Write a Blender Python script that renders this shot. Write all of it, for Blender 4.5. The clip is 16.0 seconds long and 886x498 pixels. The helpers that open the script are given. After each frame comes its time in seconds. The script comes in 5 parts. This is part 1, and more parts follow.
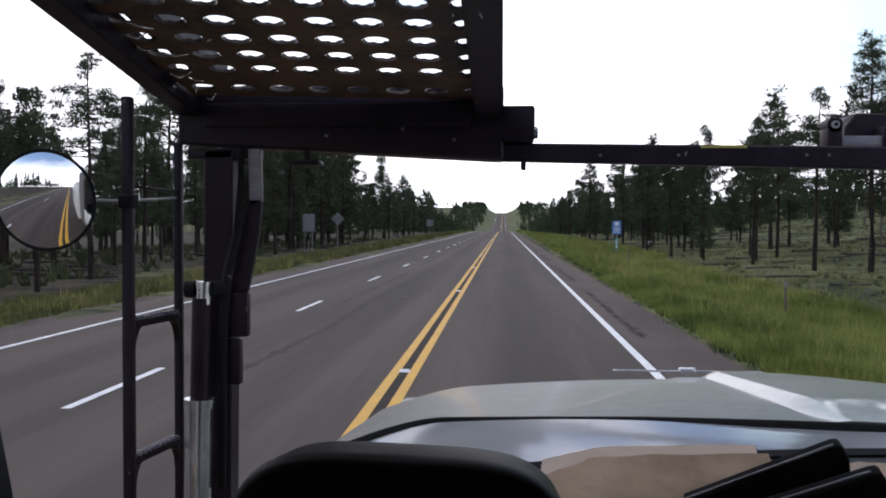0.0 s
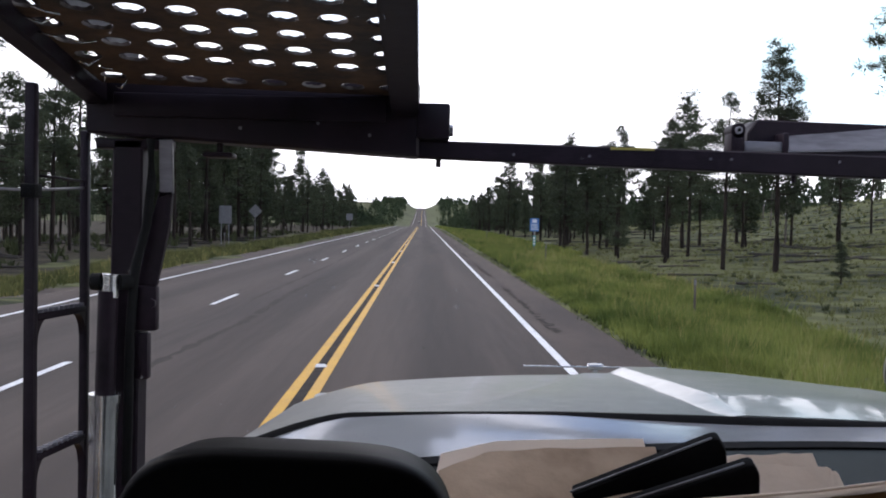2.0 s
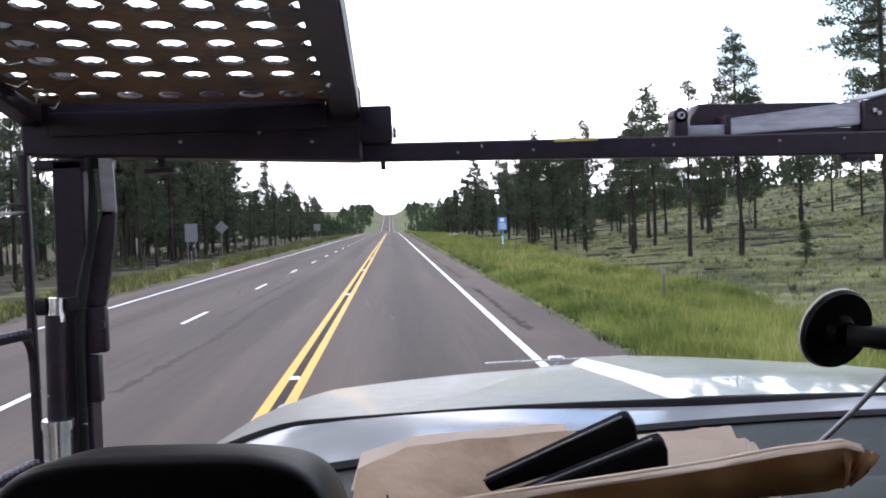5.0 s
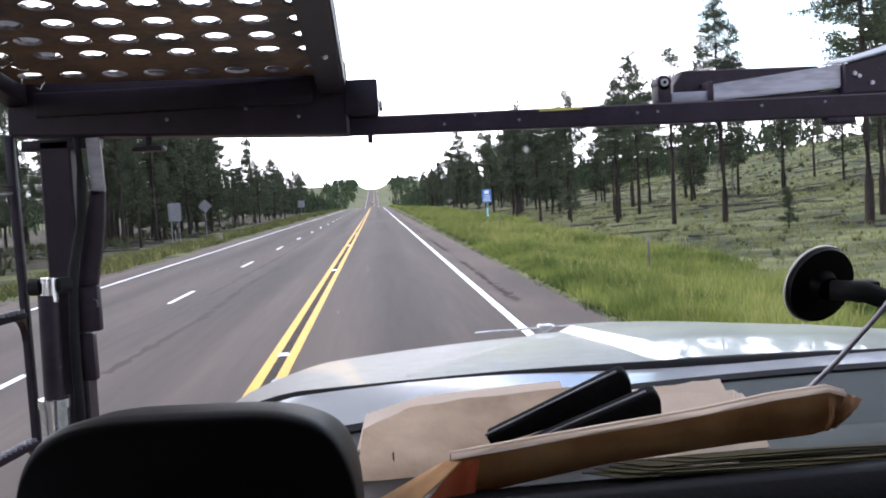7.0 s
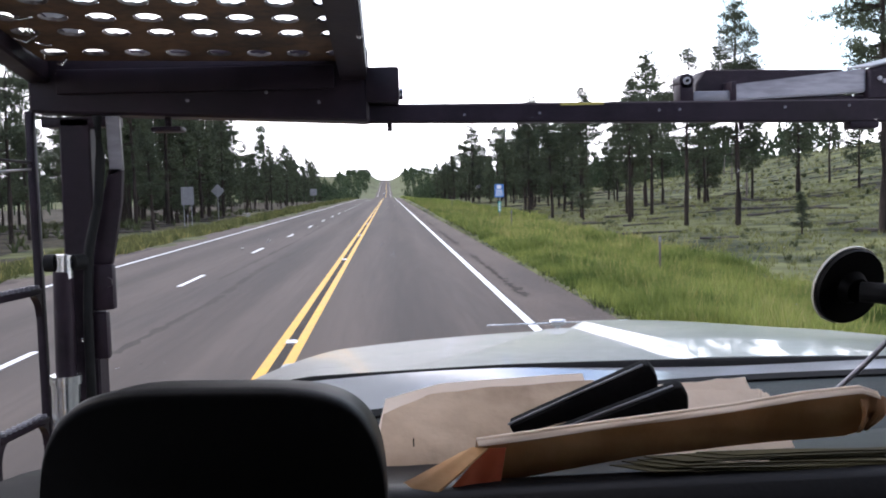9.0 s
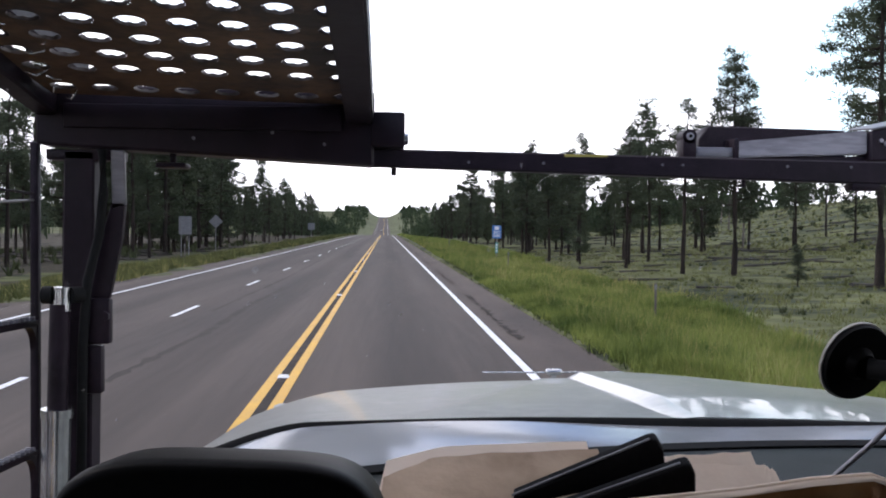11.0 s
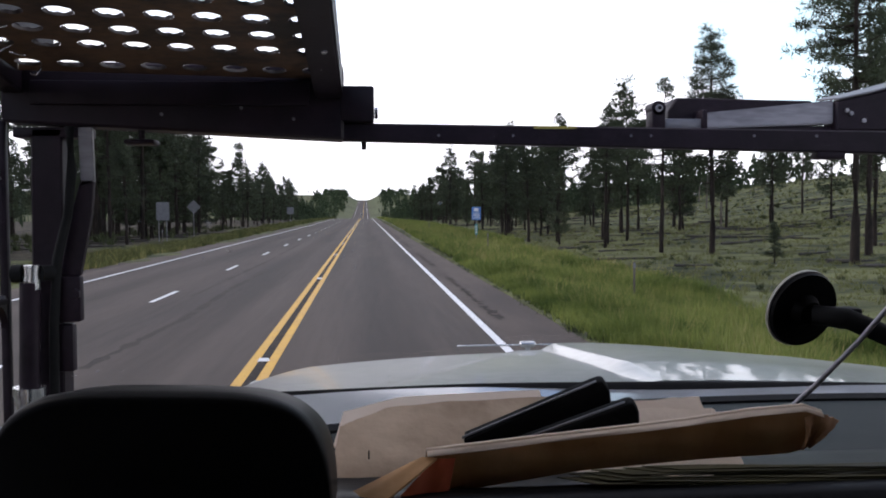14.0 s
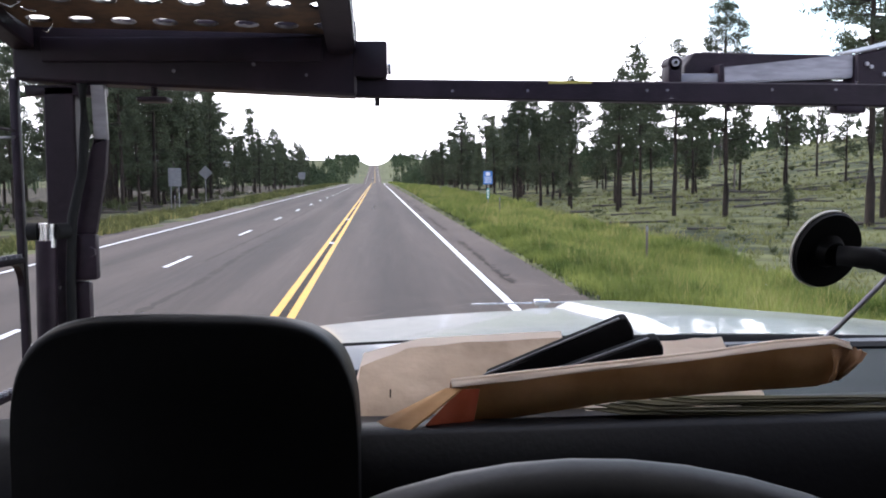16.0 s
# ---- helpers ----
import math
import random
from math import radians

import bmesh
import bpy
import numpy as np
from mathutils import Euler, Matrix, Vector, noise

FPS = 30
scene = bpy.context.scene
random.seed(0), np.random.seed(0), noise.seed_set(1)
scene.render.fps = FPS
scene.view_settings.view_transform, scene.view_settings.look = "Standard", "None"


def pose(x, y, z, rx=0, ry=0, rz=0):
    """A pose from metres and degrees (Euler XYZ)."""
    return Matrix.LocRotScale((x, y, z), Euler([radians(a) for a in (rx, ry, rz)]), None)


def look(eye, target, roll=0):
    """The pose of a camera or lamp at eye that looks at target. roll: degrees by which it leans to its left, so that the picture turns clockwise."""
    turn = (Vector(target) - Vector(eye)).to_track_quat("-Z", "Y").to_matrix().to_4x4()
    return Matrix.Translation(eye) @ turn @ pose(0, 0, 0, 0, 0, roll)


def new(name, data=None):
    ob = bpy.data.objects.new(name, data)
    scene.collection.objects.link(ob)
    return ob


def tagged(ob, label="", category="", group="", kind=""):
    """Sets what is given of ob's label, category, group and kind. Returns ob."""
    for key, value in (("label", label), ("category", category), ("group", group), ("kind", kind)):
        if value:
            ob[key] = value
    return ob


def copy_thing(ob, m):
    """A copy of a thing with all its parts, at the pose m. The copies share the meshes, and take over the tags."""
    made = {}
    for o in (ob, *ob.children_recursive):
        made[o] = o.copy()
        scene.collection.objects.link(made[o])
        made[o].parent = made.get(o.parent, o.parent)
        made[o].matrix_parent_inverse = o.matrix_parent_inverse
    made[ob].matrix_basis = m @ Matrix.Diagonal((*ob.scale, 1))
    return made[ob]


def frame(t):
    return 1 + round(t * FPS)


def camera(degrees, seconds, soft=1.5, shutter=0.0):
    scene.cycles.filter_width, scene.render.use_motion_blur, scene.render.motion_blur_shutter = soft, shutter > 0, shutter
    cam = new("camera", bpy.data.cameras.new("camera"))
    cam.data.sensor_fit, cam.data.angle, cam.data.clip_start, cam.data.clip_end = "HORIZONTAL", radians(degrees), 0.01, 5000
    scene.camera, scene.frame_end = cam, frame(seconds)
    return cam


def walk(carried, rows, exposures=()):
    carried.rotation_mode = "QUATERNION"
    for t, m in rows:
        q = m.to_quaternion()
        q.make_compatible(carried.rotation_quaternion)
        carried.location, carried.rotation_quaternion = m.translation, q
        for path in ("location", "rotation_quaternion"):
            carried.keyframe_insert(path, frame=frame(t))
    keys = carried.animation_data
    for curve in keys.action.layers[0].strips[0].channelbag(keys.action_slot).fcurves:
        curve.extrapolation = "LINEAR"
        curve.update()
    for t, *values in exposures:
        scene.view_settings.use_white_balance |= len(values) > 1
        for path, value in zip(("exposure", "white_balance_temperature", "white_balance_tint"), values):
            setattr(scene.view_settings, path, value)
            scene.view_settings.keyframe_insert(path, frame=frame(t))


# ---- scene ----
cam = camera(52.4, 16.0, soft=1.9)
PATH = [
    (0, (-0.385, 0.003, 2.223), (-0.518, 1.998, 2.168), 0.2),
    (0.5, (-0.376, -0.005, 2.227), (-0.438, 1.993, 2.185), 1.1),
    (1, (-0.379, 0.001, 2.216), (-0.404, 1.999, 2.136), 0.3),
    (1.5, (-0.377, 0.004, 2.213), (-0.387, 2.0, 2.095), 0.2),
    (2, (-0.372, -0.008, 2.226), (-0.326, 1.991, 2.162), 1.2),
    (2.5, (-0.354, -0.005, 2.215), (-0.235, 1.991, 2.162), -0.4),
    (3, (-0.34, 0.001, 2.212), (-0.23, 1.995, 2.107), -0.7),
    (3.5, (-0.345, -0.002, 2.216), (-0.242, 1.994, 2.147), -1.6),
    (4, (-0.339, 0.001, 2.209), (-0.244, 1.997, 2.125), -1.0),
    (6.5, (-0.318, -0.023, 2.235), (-0.171, 1.971, 2.228), -4.9),
    (7, (-0.336, -0.026, 2.214), (-0.194, 1.966, 2.097), -3.7),
    (7.5, (-0.345, -0.012, 2.2), (-0.225, 1.977, 2.035), -3.0),
    (8, (-0.353, -0.017, 2.211), (-0.312, 1.979, 2.083), -4.4),
    (8.5, (-0.347, -0.019, 2.207), (-0.264, 1.975, 2.069), -3.0),
    (11, (-0.357, -0.014, 2.226), (-0.229, 1.981, 2.181), 0.5),
    (11.5, (-0.342, -0.031, 2.226), (-0.174, 1.962, 2.202), -0.5),
    (12, (-0.345, -0.024, 2.227), (-0.183, 1.97, 2.226), -0.8),
    (12.5, (-0.35, -0.022, 2.22), (-0.187, 1.971, 2.17), -0.4),
    (13, (-0.37, -0.016, 2.206), (-0.265, 1.981, 2.137), 2.1),
    (13.5, (-0.357, -0.015, 2.205), (-0.208, 1.977, 2.123), 1.5),
    (14, (-0.337, -0.027, 2.204), (-0.165, 1.963, 2.12), -0.3),
    (14.5, (-0.341, -0.028, 2.204), (-0.191, 1.964, 2.107), -0.5),
    (15, (-0.351, -0.016, 2.192), (-0.219, 1.974, 2.04), 0.8),
    (15.5, (-0.349, -0.013, 2.185), (-0.212, 1.975, 2.009), -0.0),
    (16, (-0.343, -0.021, 2.185), (-0.198, 1.967, 2.023), -0.6),
]
walk(cam, [(t, look(eye, target, roll)) for t, eye, target, roll in PATH],
     exposures=[(0, -0.50, 6130, 17), (1.5, -0.53, 6130, 17), (2, -0.28, 6130, 17), (2.5, -0.15, 6130, 17), (3, -0.13, 6130, 17), (3.5, 0.06, 6130, 17), (4.2, 0.36, 6130, 17), (6.5, 0.82, 6130, 17), (8, 0.65, 6130, 17), (8.7, 0.60, 6130, 17), (11, 0.00, 6130, 17), (11.5, -0.20, 6130, 17), (12.5, -0.55, 6130, 17), (13, -0.55, 6130, 17), (14, -0.35, 6130, 17), (15, -0.12, 6130, 17), (15.5, 0.30, 6130, 17), (16, 0.70, 6130, 17)])

# ---- light ----
SUN_EL, SUN_AZ = 40.0, -62.0      # degrees; azimuth from +y towards +x
world = bpy.data.worlds.new("sky")
scene.world = world
world.use_nodes = True
wt = world.node_tree
for n in list(wt.nodes):
    wt.nodes.remove(n)
w_out = wt.nodes.new("ShaderNodeOutputWorld")
w_bg = wt.nodes.new("ShaderNodeBackground")
w_sky = wt.nodes.new("ShaderNodeTexSky")
w_sky.sky_type = 'NISHITA'
w_sky.sun_disc = False
w_sky.sun_elevation = radians(SUN_EL)
w_sky.sun_rotation = radians(SUN_AZ)
w_gain = wt.nodes.new("ShaderNodeVectorMath")
w_gain.operation = 'SCALE'
w_gain.inputs[3].default_value = 2.6
w_tc = wt.nodes.new("ShaderNodeTexCoord")
w_map = wt.nodes.new("ShaderNodeMapping")
w_map.inputs["Scale"].default_value = (1.0, 1.0, 3.2)
w_map.inputs["Location"].default_value = (0.85, 0.1, 0.3)
w_noise = wt.nodes.new("ShaderNodeTexNoise")
w_noise.inputs["Scale"].default_value = 2.6
w_noise.inputs["Detail"].default_value = 7.0
w_noise.inputs["Roughness"].default_value = 0.55
w_ramp = wt.nodes.new("ShaderNodeValToRGB")
w_ramp.color_ramp.elements[0].position = 0.45
w_ramp.color_ramp.elements[1].position = 0.55
w_mix = wt.nodes.new("ShaderNodeMix")
w_mix.data_type = 'RGBA'
w_mix.inputs[7].default_value = (20.2, 19.6, 19.8, 1)
wt.links.new(w_tc.outputs["Generated"], w_map.inputs["Vector"])
wt.links.new(w_map.outputs["Vector"], w_noise.inputs["Vector"])
wt.links.new(w_noise.outputs["Fac"], w_ramp.inputs["Fac"])
w_sep = wt.nodes.new("ShaderNodeSeparateXYZ")
w_haze = wt.nodes.new("ShaderNodeMapRange")
w_haze.interpolation_type = 'SMOOTHSTEP'
w_haze.inputs["From Min"].default_value = 0.12
w_haze.inputs["From Max"].default_value = 0.32
w_haze.inputs["To Min"].default_value = 1.0
w_haze.inputs["To Max"].default_value = 0.0
w_low = wt.nodes.new("ShaderNodeMix")
w_low.data_type = 'RGBA'
w_low.inputs[7].default_value = (26.6, 26.0, 26.0, 1)
wt.links.new(w_tc.outputs["Generated"], w_sep.inputs[0])
wt.links.new(w_sep.outputs["Z"], w_haze.inputs["Value"])
w_back = wt.nodes.new("ShaderNodeMapRange")     # the cloud bank lies ahead and thins out behind
w_back.interpolation_type = 'SMOOTHSTEP'
w_back.inputs["From Min"].default_value = -0.75
w_back.inputs["From Max"].default_value = -0.1
w_back.inputs["To Min"].default_value = 0.25
wt.links.new(w_sep.outputs["Y"], w_back.inputs["Value"])
w_cloud = wt.nodes.new("ShaderNodeMath")
w_cloud.operation = 'MULTIPLY'
wt.links.new(w_ramp.outputs["Color"], w_cloud.inputs[0])
wt.links.new(w_back.outputs["Result"], w_cloud.inputs[1])
wt.links.new(w_cloud.outputs[0], w_mix.inputs[0])
wt.links.new(w_sky.outputs["Color"], w_gain.inputs[0])
wt.links.new(w_gain.outputs["Vector"], w_mix.inputs[6])
wt.links.new(w_haze.outputs["Result"], w_low.inputs[0])
wt.links.new(w_mix.outputs[2], w_low.inputs[6])
# thinner cloud with blue showing through, ahead and to the meadow side
w_dot = wt.nodes.new("ShaderNodeVectorMath")
w_dot.operation = 'DOT_PRODUCT'
w_dot.inputs[1].default_value = Vector((0.36, 0.87, 0.31)).normalized()
w_wave = wt.nodes.new("ShaderNodeMath")
w_wave.operation = 'MULTIPLY_ADD'
w_wave.inputs[1].default_value = 0.20
wt.links.new(w_tc.outputs["Generated"], w_dot.inputs[0])
wt.links.new(w_noise.outputs["Fac"], w_wave.inputs[0])
wt.links.new(w_dot.outputs["Value"], w_wave.inputs[2])
w_gap = wt.nodes.new("ShaderNodeMapRange")
w_gap.interpolation_type = 'SMOOTHSTEP'
w_gap.inputs["From Min"].default_value = 1.068
w_gap.inputs["From Max"].default_value = 1.100
wt.links.new(w_wave.outputs[0], w_gap.inputs["Value"])
w_blue = wt.nodes.new("ShaderNodeMix")
w_blue.data_type = 'RGBA'
w_blue.inputs[7].default_value = (13.5, 17.0, 18.2, 1)
wt.links.new(w_gap.outputs["Result"], w_blue.inputs[0])
wt.links.new(w_low.outputs[2], w_blue.inputs[6])
wt.links.new(w_blue.outputs[2], w_bg.inputs["Color"])
w_bg.inputs["Strength"].default_value = 0.1
wt.links.new(w_bg.outputs["Background"], w_out.inputs["Surface"])

sun = new("sun", bpy.data.lights.new("sun", 'SUN'))
sun.data.energy = 0.9
sun.data.angle = radians(14)
sun.data.color = (1.0, 0.95, 0.87)
sun_dir = Vector((math.sin(radians(SUN_AZ)) * math.cos(radians(SUN_EL)),
                  math.cos(radians(SUN_AZ)) * math.cos(radians(SUN_EL)), math.sin(radians(SUN_EL))))
sun.matrix_world = look(sun_dir * 100, (0, 0, 0))


# ---- materials ----
def material(name, a, b, rough=0.7, metal=0.0, scale=6.0, fine=60.0, bump=0.2, bump_size=0.01,
             coat=0.0, coords="Object", stretch=(1, 1, 1), spread=0.0, spec=0.5, rough_var=0.12, translucent=0.0, contrast=1.0, fine_mix=0.45):
    """Two colours mixed by a coarse and a fine noise, with a bump of the fine one."""
    m = bpy.data.materials.new(name)
    m.use_nodes = True
    nt = m.node_tree
    bs = nt.nodes["Principled BSDF"]
    tc = nt.nodes.new("ShaderNodeTexCoord")
    mp = nt.nodes.new("ShaderNodeMapping")
    mp.inputs["Scale"].default_value = stretch
    if coords == "World":
        geo = nt.nodes.new("ShaderNodeNewGeometry")
        nt.links.new(geo.outputs["Position"], mp.inputs["Vector"])
    else:
        nt.links.new(tc.outputs[coords], mp.inputs["Vector"])
    n1 = nt.nodes.new("ShaderNodeTexNoise")
    n1.inputs["Scale"].default_value = scale
    n1.inputs["Detail"].default_value = 5
    n2 = nt.nodes.new("ShaderNodeTexNoise")
    n2.inputs["Scale"].default_value = fine
    n2.inputs["Detail"].default_value = 4
    nt.links.new(mp.outputs["Vector"], n1.inputs["Vector"])
    nt.links.new(mp.outputs["Vector"], n2.inputs["Vector"])
    add = nt.nodes.new("ShaderNodeMath")
    add.operation = 'MULTIPLY_ADD'
    add.inputs[1].default_value = fine_mix
    nt.links.new(n2.outputs["Fac"], add.inputs[0])
    nt.links.new(n1.outputs["Fac"], add.inputs[2])
    ramp = nt.nodes.new("ShaderNodeMapRange")
    ramp.inputs["From Min"].default_value = 0.5 + 0.5 * fine_mix - 0.225 / contrast
    ramp.inputs["From Max"].default_value = 0.5 + 0.5 * fine_mix + 0.225 / contrast
    nt.links.new(add.outputs[0], ramp.inputs["Value"])
    mix = nt.nodes.new("ShaderNodeMix")
    mix.data_type = 'RGBA'
    mix.inputs[6].default_value = (*a, 1)
    mix.inputs[7].default_value = (*b, 1)
    nt.links.new(ramp.outputs["Result"], mix.inputs[0])
    colour = mix.outputs[2]
    if spread:
        info = nt.nodes.new("ShaderNodeObjectInfo")
        geo2 = nt.nodes.new("ShaderNodeNewGeometry")
        sm = nt.nodes.new("ShaderNodeMath")
        sm.operation = 'ADD'
        nt.links.new(info.outputs["Random"], sm.inputs[0])
        nt.links.new(geo2.outputs["Random Per Island"], sm.inputs[1])
        val = nt.nodes.new("ShaderNodeMapRange")
        val.inputs["From Max"].default_value = 2.0
        val.inputs["To Min"].default_value = 1 - spread
        val.inputs["To Max"].default_value = 1 + spread
        nt.links.new(sm.outputs[0], val.inputs["Value"])
        hsv = nt.nodes.new("ShaderNodeHueSaturation")
        nt.links.new(val.outputs["Result"], hsv.inputs["Value"])
        nt.links.new(colour, hsv.inputs["Color"])
        colour = hsv.outputs["Color"]
    nt.links.new(colour, bs.inputs["Base Color"])
    rr = nt.nodes.new("ShaderNodeMapRange")
    rr.inputs["To Min"].default_value = max(0.02, rough - rough_var)
    rr.inputs["To Max"].default_value = min(1.0, rough + rough_var)
    nt.links.new(n1.outputs["Fac"], rr.inputs["Value"])
    nt.links.new(rr.outputs["Result"], bs.inputs["Roughness"])
    bs.inputs["Metallic"].default_value = metal
    bs.inputs["Specular IOR Level"].default_value = spec
    bs.inputs["Coat Weight"].default_value = coat
    bs.inputs["Coat Roughness"].default_value = 0.035
    if bump:
        bp = nt.nodes.new("ShaderNodeBump")
        bp.inputs["Strength"].default_value = bump
        bp.inputs["Distance"].default_value = bump_size
        nt.links.new(n2.outputs["Fac"], bp.inputs["Height"])
        nt.links.new(bp.outputs["Normal"], bs.inputs["Normal"])
    if translucent:
        out = nt.nodes["Material Output"]
        tr = nt.nodes.new("ShaderNodeBsdfTranslucent")
        nt.links.new(colour, tr.inputs["Color"])
        ms = nt.nodes.new("ShaderNodeMixShader")
        ms.inputs[0].default_value = translucent
        nt.links.new(bs.outputs[0], ms.inputs[1])
        nt.links.new(tr.outputs[0], ms.inputs[2])
        nt.links.new(ms.outputs[0], out.inputs["Surface"])
    return m


M_ASPHALT = material("asphalt", (0.043, 0.0345, 0.0285), (0.083, 0.067, 0.0555), 0.85, coords="World", scale=0.6,
                     fine=7, bump=0.1, bump_size=0.004, stretch=(1, 0.05, 1), spec=0.25, contrast=1.5, fine_mix=0.22)


def lane_wear(mat, centre, lane):
    """Oil-darkened lane centres and paler wheel tracks, broken up by noise along the road."""
    nt = mat.node_tree
    bs = nt.nodes["Principled BSDF"]
    colour = bs.inputs["Base Color"].links[0].from_socket
    geo = nt.nodes.new("ShaderNodeNewGeometry")
    sep = nt.nodes.new("ShaderNodeSeparateXYZ")
    nt.links.new(geo.outputs["Position"], sep.inputs[0])
    mp = nt.nodes.new("ShaderNodeMapping")
    mp.inputs["Scale"].default_value = (0.6, 0.03, 1)
    nt.links.new(geo.outputs["Position"], mp.inputs["Vector"])
    no = nt.nodes.new("ShaderNodeTexNoise")
    no.inputs["Scale"].default_value = 2.0
    nt.links.new(mp.outputs["Vector"], no.inputs["Vector"])
    wob = nt.nodes.new("ShaderNodeMath")
    wob.operation = 'MULTIPLY_ADD'
    wob.inputs[1].default_value = 0.5
    nt.links.new(no.outputs["Fac"], wob.inputs[0])
    nt.links.new(sep.outputs["X"], wob.inputs[2])
    off = nt.nodes.new("ShaderNodeMath")
    off.operation = 'SUBTRACT'
    off.inputs[1].default_value = centre + 0.25
    nt.links.new(wob.outputs[0], off.inputs[0])
    far = nt.nodes.new("ShaderNodeMath")
    far.operation = 'PINGPONG'
    far.inputs[1].default_value = lane / 2
    nt.links.new(off.outputs[0], far.inputs[0])
    ramp = nt.nodes.new("ShaderNodeValToRGB")
    ramp.color_ramp.interpolation = 'EASE'
    ramp.color_ramp.elements[0].position = 0.08
    ramp.color_ramp.elements[0].color = (0.76, 0.76, 0.76, 1)
    ramp.color_ramp.elements[1].position = 0.95
    ramp.color_ramp.elements[1].color = (0.95, 0.95, 0.95, 1)
    track = ramp.color_ramp.elements.new(0.48)
    track.color = (1.08, 1.08, 1.08, 1)
    unit = nt.nodes.new("ShaderNodeMath")
    unit.operation = 'DIVIDE'
    unit.inputs[1].default_value = lane / 2
    nt.links.new(far.outputs[0], unit.inputs[0])
    nt.links.new(unit.outputs[0], ramp.inputs["Fac"])
    mul = nt.nodes.new("ShaderNodeMix")
    mul.data_type = 'RGBA'
    mul.blend_type = 'MULTIPLY'
    mul.inputs[0].default_value = 1.0
    nt.links.new(colour, mul.inputs[6])
    nt.links.new(ramp.outputs["Color"], mul.inputs[7])
    nt.links.new(mul.outputs[2], bs.inputs["Base Color"])


lane_wear(M_ASPHALT, 0.15, 3.75)
M_SHOULDER = material("shoulder_asphalt", (0.050, 0.039, 0.0325), (0.112, 0.088, 0.072), 0.9, coords="World", scale=0.8,
                      fine=50, bump=0.6, bump_size=0.01, stretch=(1, 0.2, 1), spec=0.25)
M_TAR = material("rumble_tar", (0.024, 0.020, 0.017), (0.052, 0.043, 0.037), 0.92, coords="World", scale=2, fine=80, bump=0.5, spec=0.15)
M_STAIN = material("old_crack_sealer", (0.030, 0.0245, 0.0205), (0.058, 0.047, 0.039), 0.88, coords="World", scale=1.5, fine=12, bump=0.3, spec=0.2)
M_WHITE = material("white_road_paint", (0.62, 0.62, 0.62), (0.80, 0.80, 0.80), 0.6, coords="World", scale=3, fine=60, bump=0.3)
M_YELLOW = material("yellow_road_paint", (0.50, 0.27, 0.014), (0.64, 0.36, 0.024), 0.6, coords="World", scale=2, fine=50, bump=0.3)
M_GROUND = material("meadow_soil", (0.028, 0.034, 0.017), (0.128, 0.135, 0.058), 0.95, coords="World", scale=0.34,
                    fine=1.9, bump=1.0, bump_size=0.12, stretch=(0.28, 1.0, 1), spec=0.1, contrast=1.9)
M_GRASS = material("verge_grass", (0.058, 0.090, 0.017), (0.240, 0.268, 0.070), 0.7, coords="World", scale=0.32, fine=3.5, bump=0,
                   spread=0.42, spec=0.2, translucent=0.35, contrast=1.35)
M_FARVERGE = material("far_verge_grass", (0.058, 0.072, 0.023), (0.155, 0.158, 0.060), 0.75, coords="World", scale=0.35, fine=4, bump=0,
                      spread=0.3, spec=0.15, translucent=0.3, contrast=1.4)
M_VERGE = material("cut_slope_grass", (0.066, 0.076, 0.038), (0.130, 0.140, 0.070), 0.9, coords="World", scale=0.05, fine=0.4, bump=0.5, bump_size=0.2, spec=0.1)
M_STRAW = material("straw_grass", (0.22, 0.20, 0.065), (0.40, 0.35, 0.145), 0.75, coords="World", scale=0.4, fine=4, bump=0, spread=0.25, spec=0.15, translucent=0.3)
M_LITTER = material("forest_litter", (0.020, 0.018, 0.0125), (0.078, 0.068, 0.047), 0.95, coords="World", scale=0.5, fine=4, bump=1.0, bump_size=0.1, spec=0.1, contrast=1.4)
M_DRYGRASS = material("meadow_grass", (0.10, 0.115, 0.04), (0.19, 0.185, 0.08), 0.8, coords="World", scale=0.3, fine=4, bump=0,
                      spread=0.3, spec=0.15, translucent=0.3)
M_SHRUB = material("brush", (0.035, 0.045, 0.02), (0.085, 0.095, 0.045), 0.85, coords="World", scale=0.5, fine=5, bump=0, spread=0.35, spec=0.1)
M_DEAD = material("dead_wood", (0.07, 0.055, 0.045), (0.16, 0.14, 0.12), 0.9, scale=3, fine=30, bump=0.6, stretch=(1, 1, 0.2), spread=0.2)
M_LOG = material("charred_fallen_wood", (0.022, 0.019, 0.016), (0.085, 0.074, 0.063), 0.92, scale=0.8, fine=20, bump=0.6, stretch=(1, 1, 0.3), spread=0.3)
M_BARK = material("pine_bark", (0.015, 0.0125, 0.0108), (0.047, 0.036, 0.030), 0.95, scale=2.5, fine=14, bump=1.0, bump_size=0.05,
                  stretch=(1, 1, 0.25), spread=0.25, spec=0.15)
M_NEEDLE = material("pine_needles", (0.026, 0.036, 0.021), (0.076, 0.092, 0.049), 0.75, scale=0.7, fine=5, bump=0, spread=0.35,
                    spec=0.25, translucent=0.18)
M_NEEDLE2 = material("far_pine_needles", (0.022, 0.036, 0.018), (0.055, 0.075, 0.034), 0.8, coords="World", scale=0.05, fine=0.5, bump=0,
                     spread=0.35, spec=0.2)
M_PAINT = material("weathered_silver_paint", (0.165, 0.181, 0.166), (0.32, 0.333, 0.312), 0.40, metal=0.2, scale=2.5, fine=30, bump=0.1,
                   bump_size=0.001, coat=0.58, rough_var=0.18, contrast=1.3)
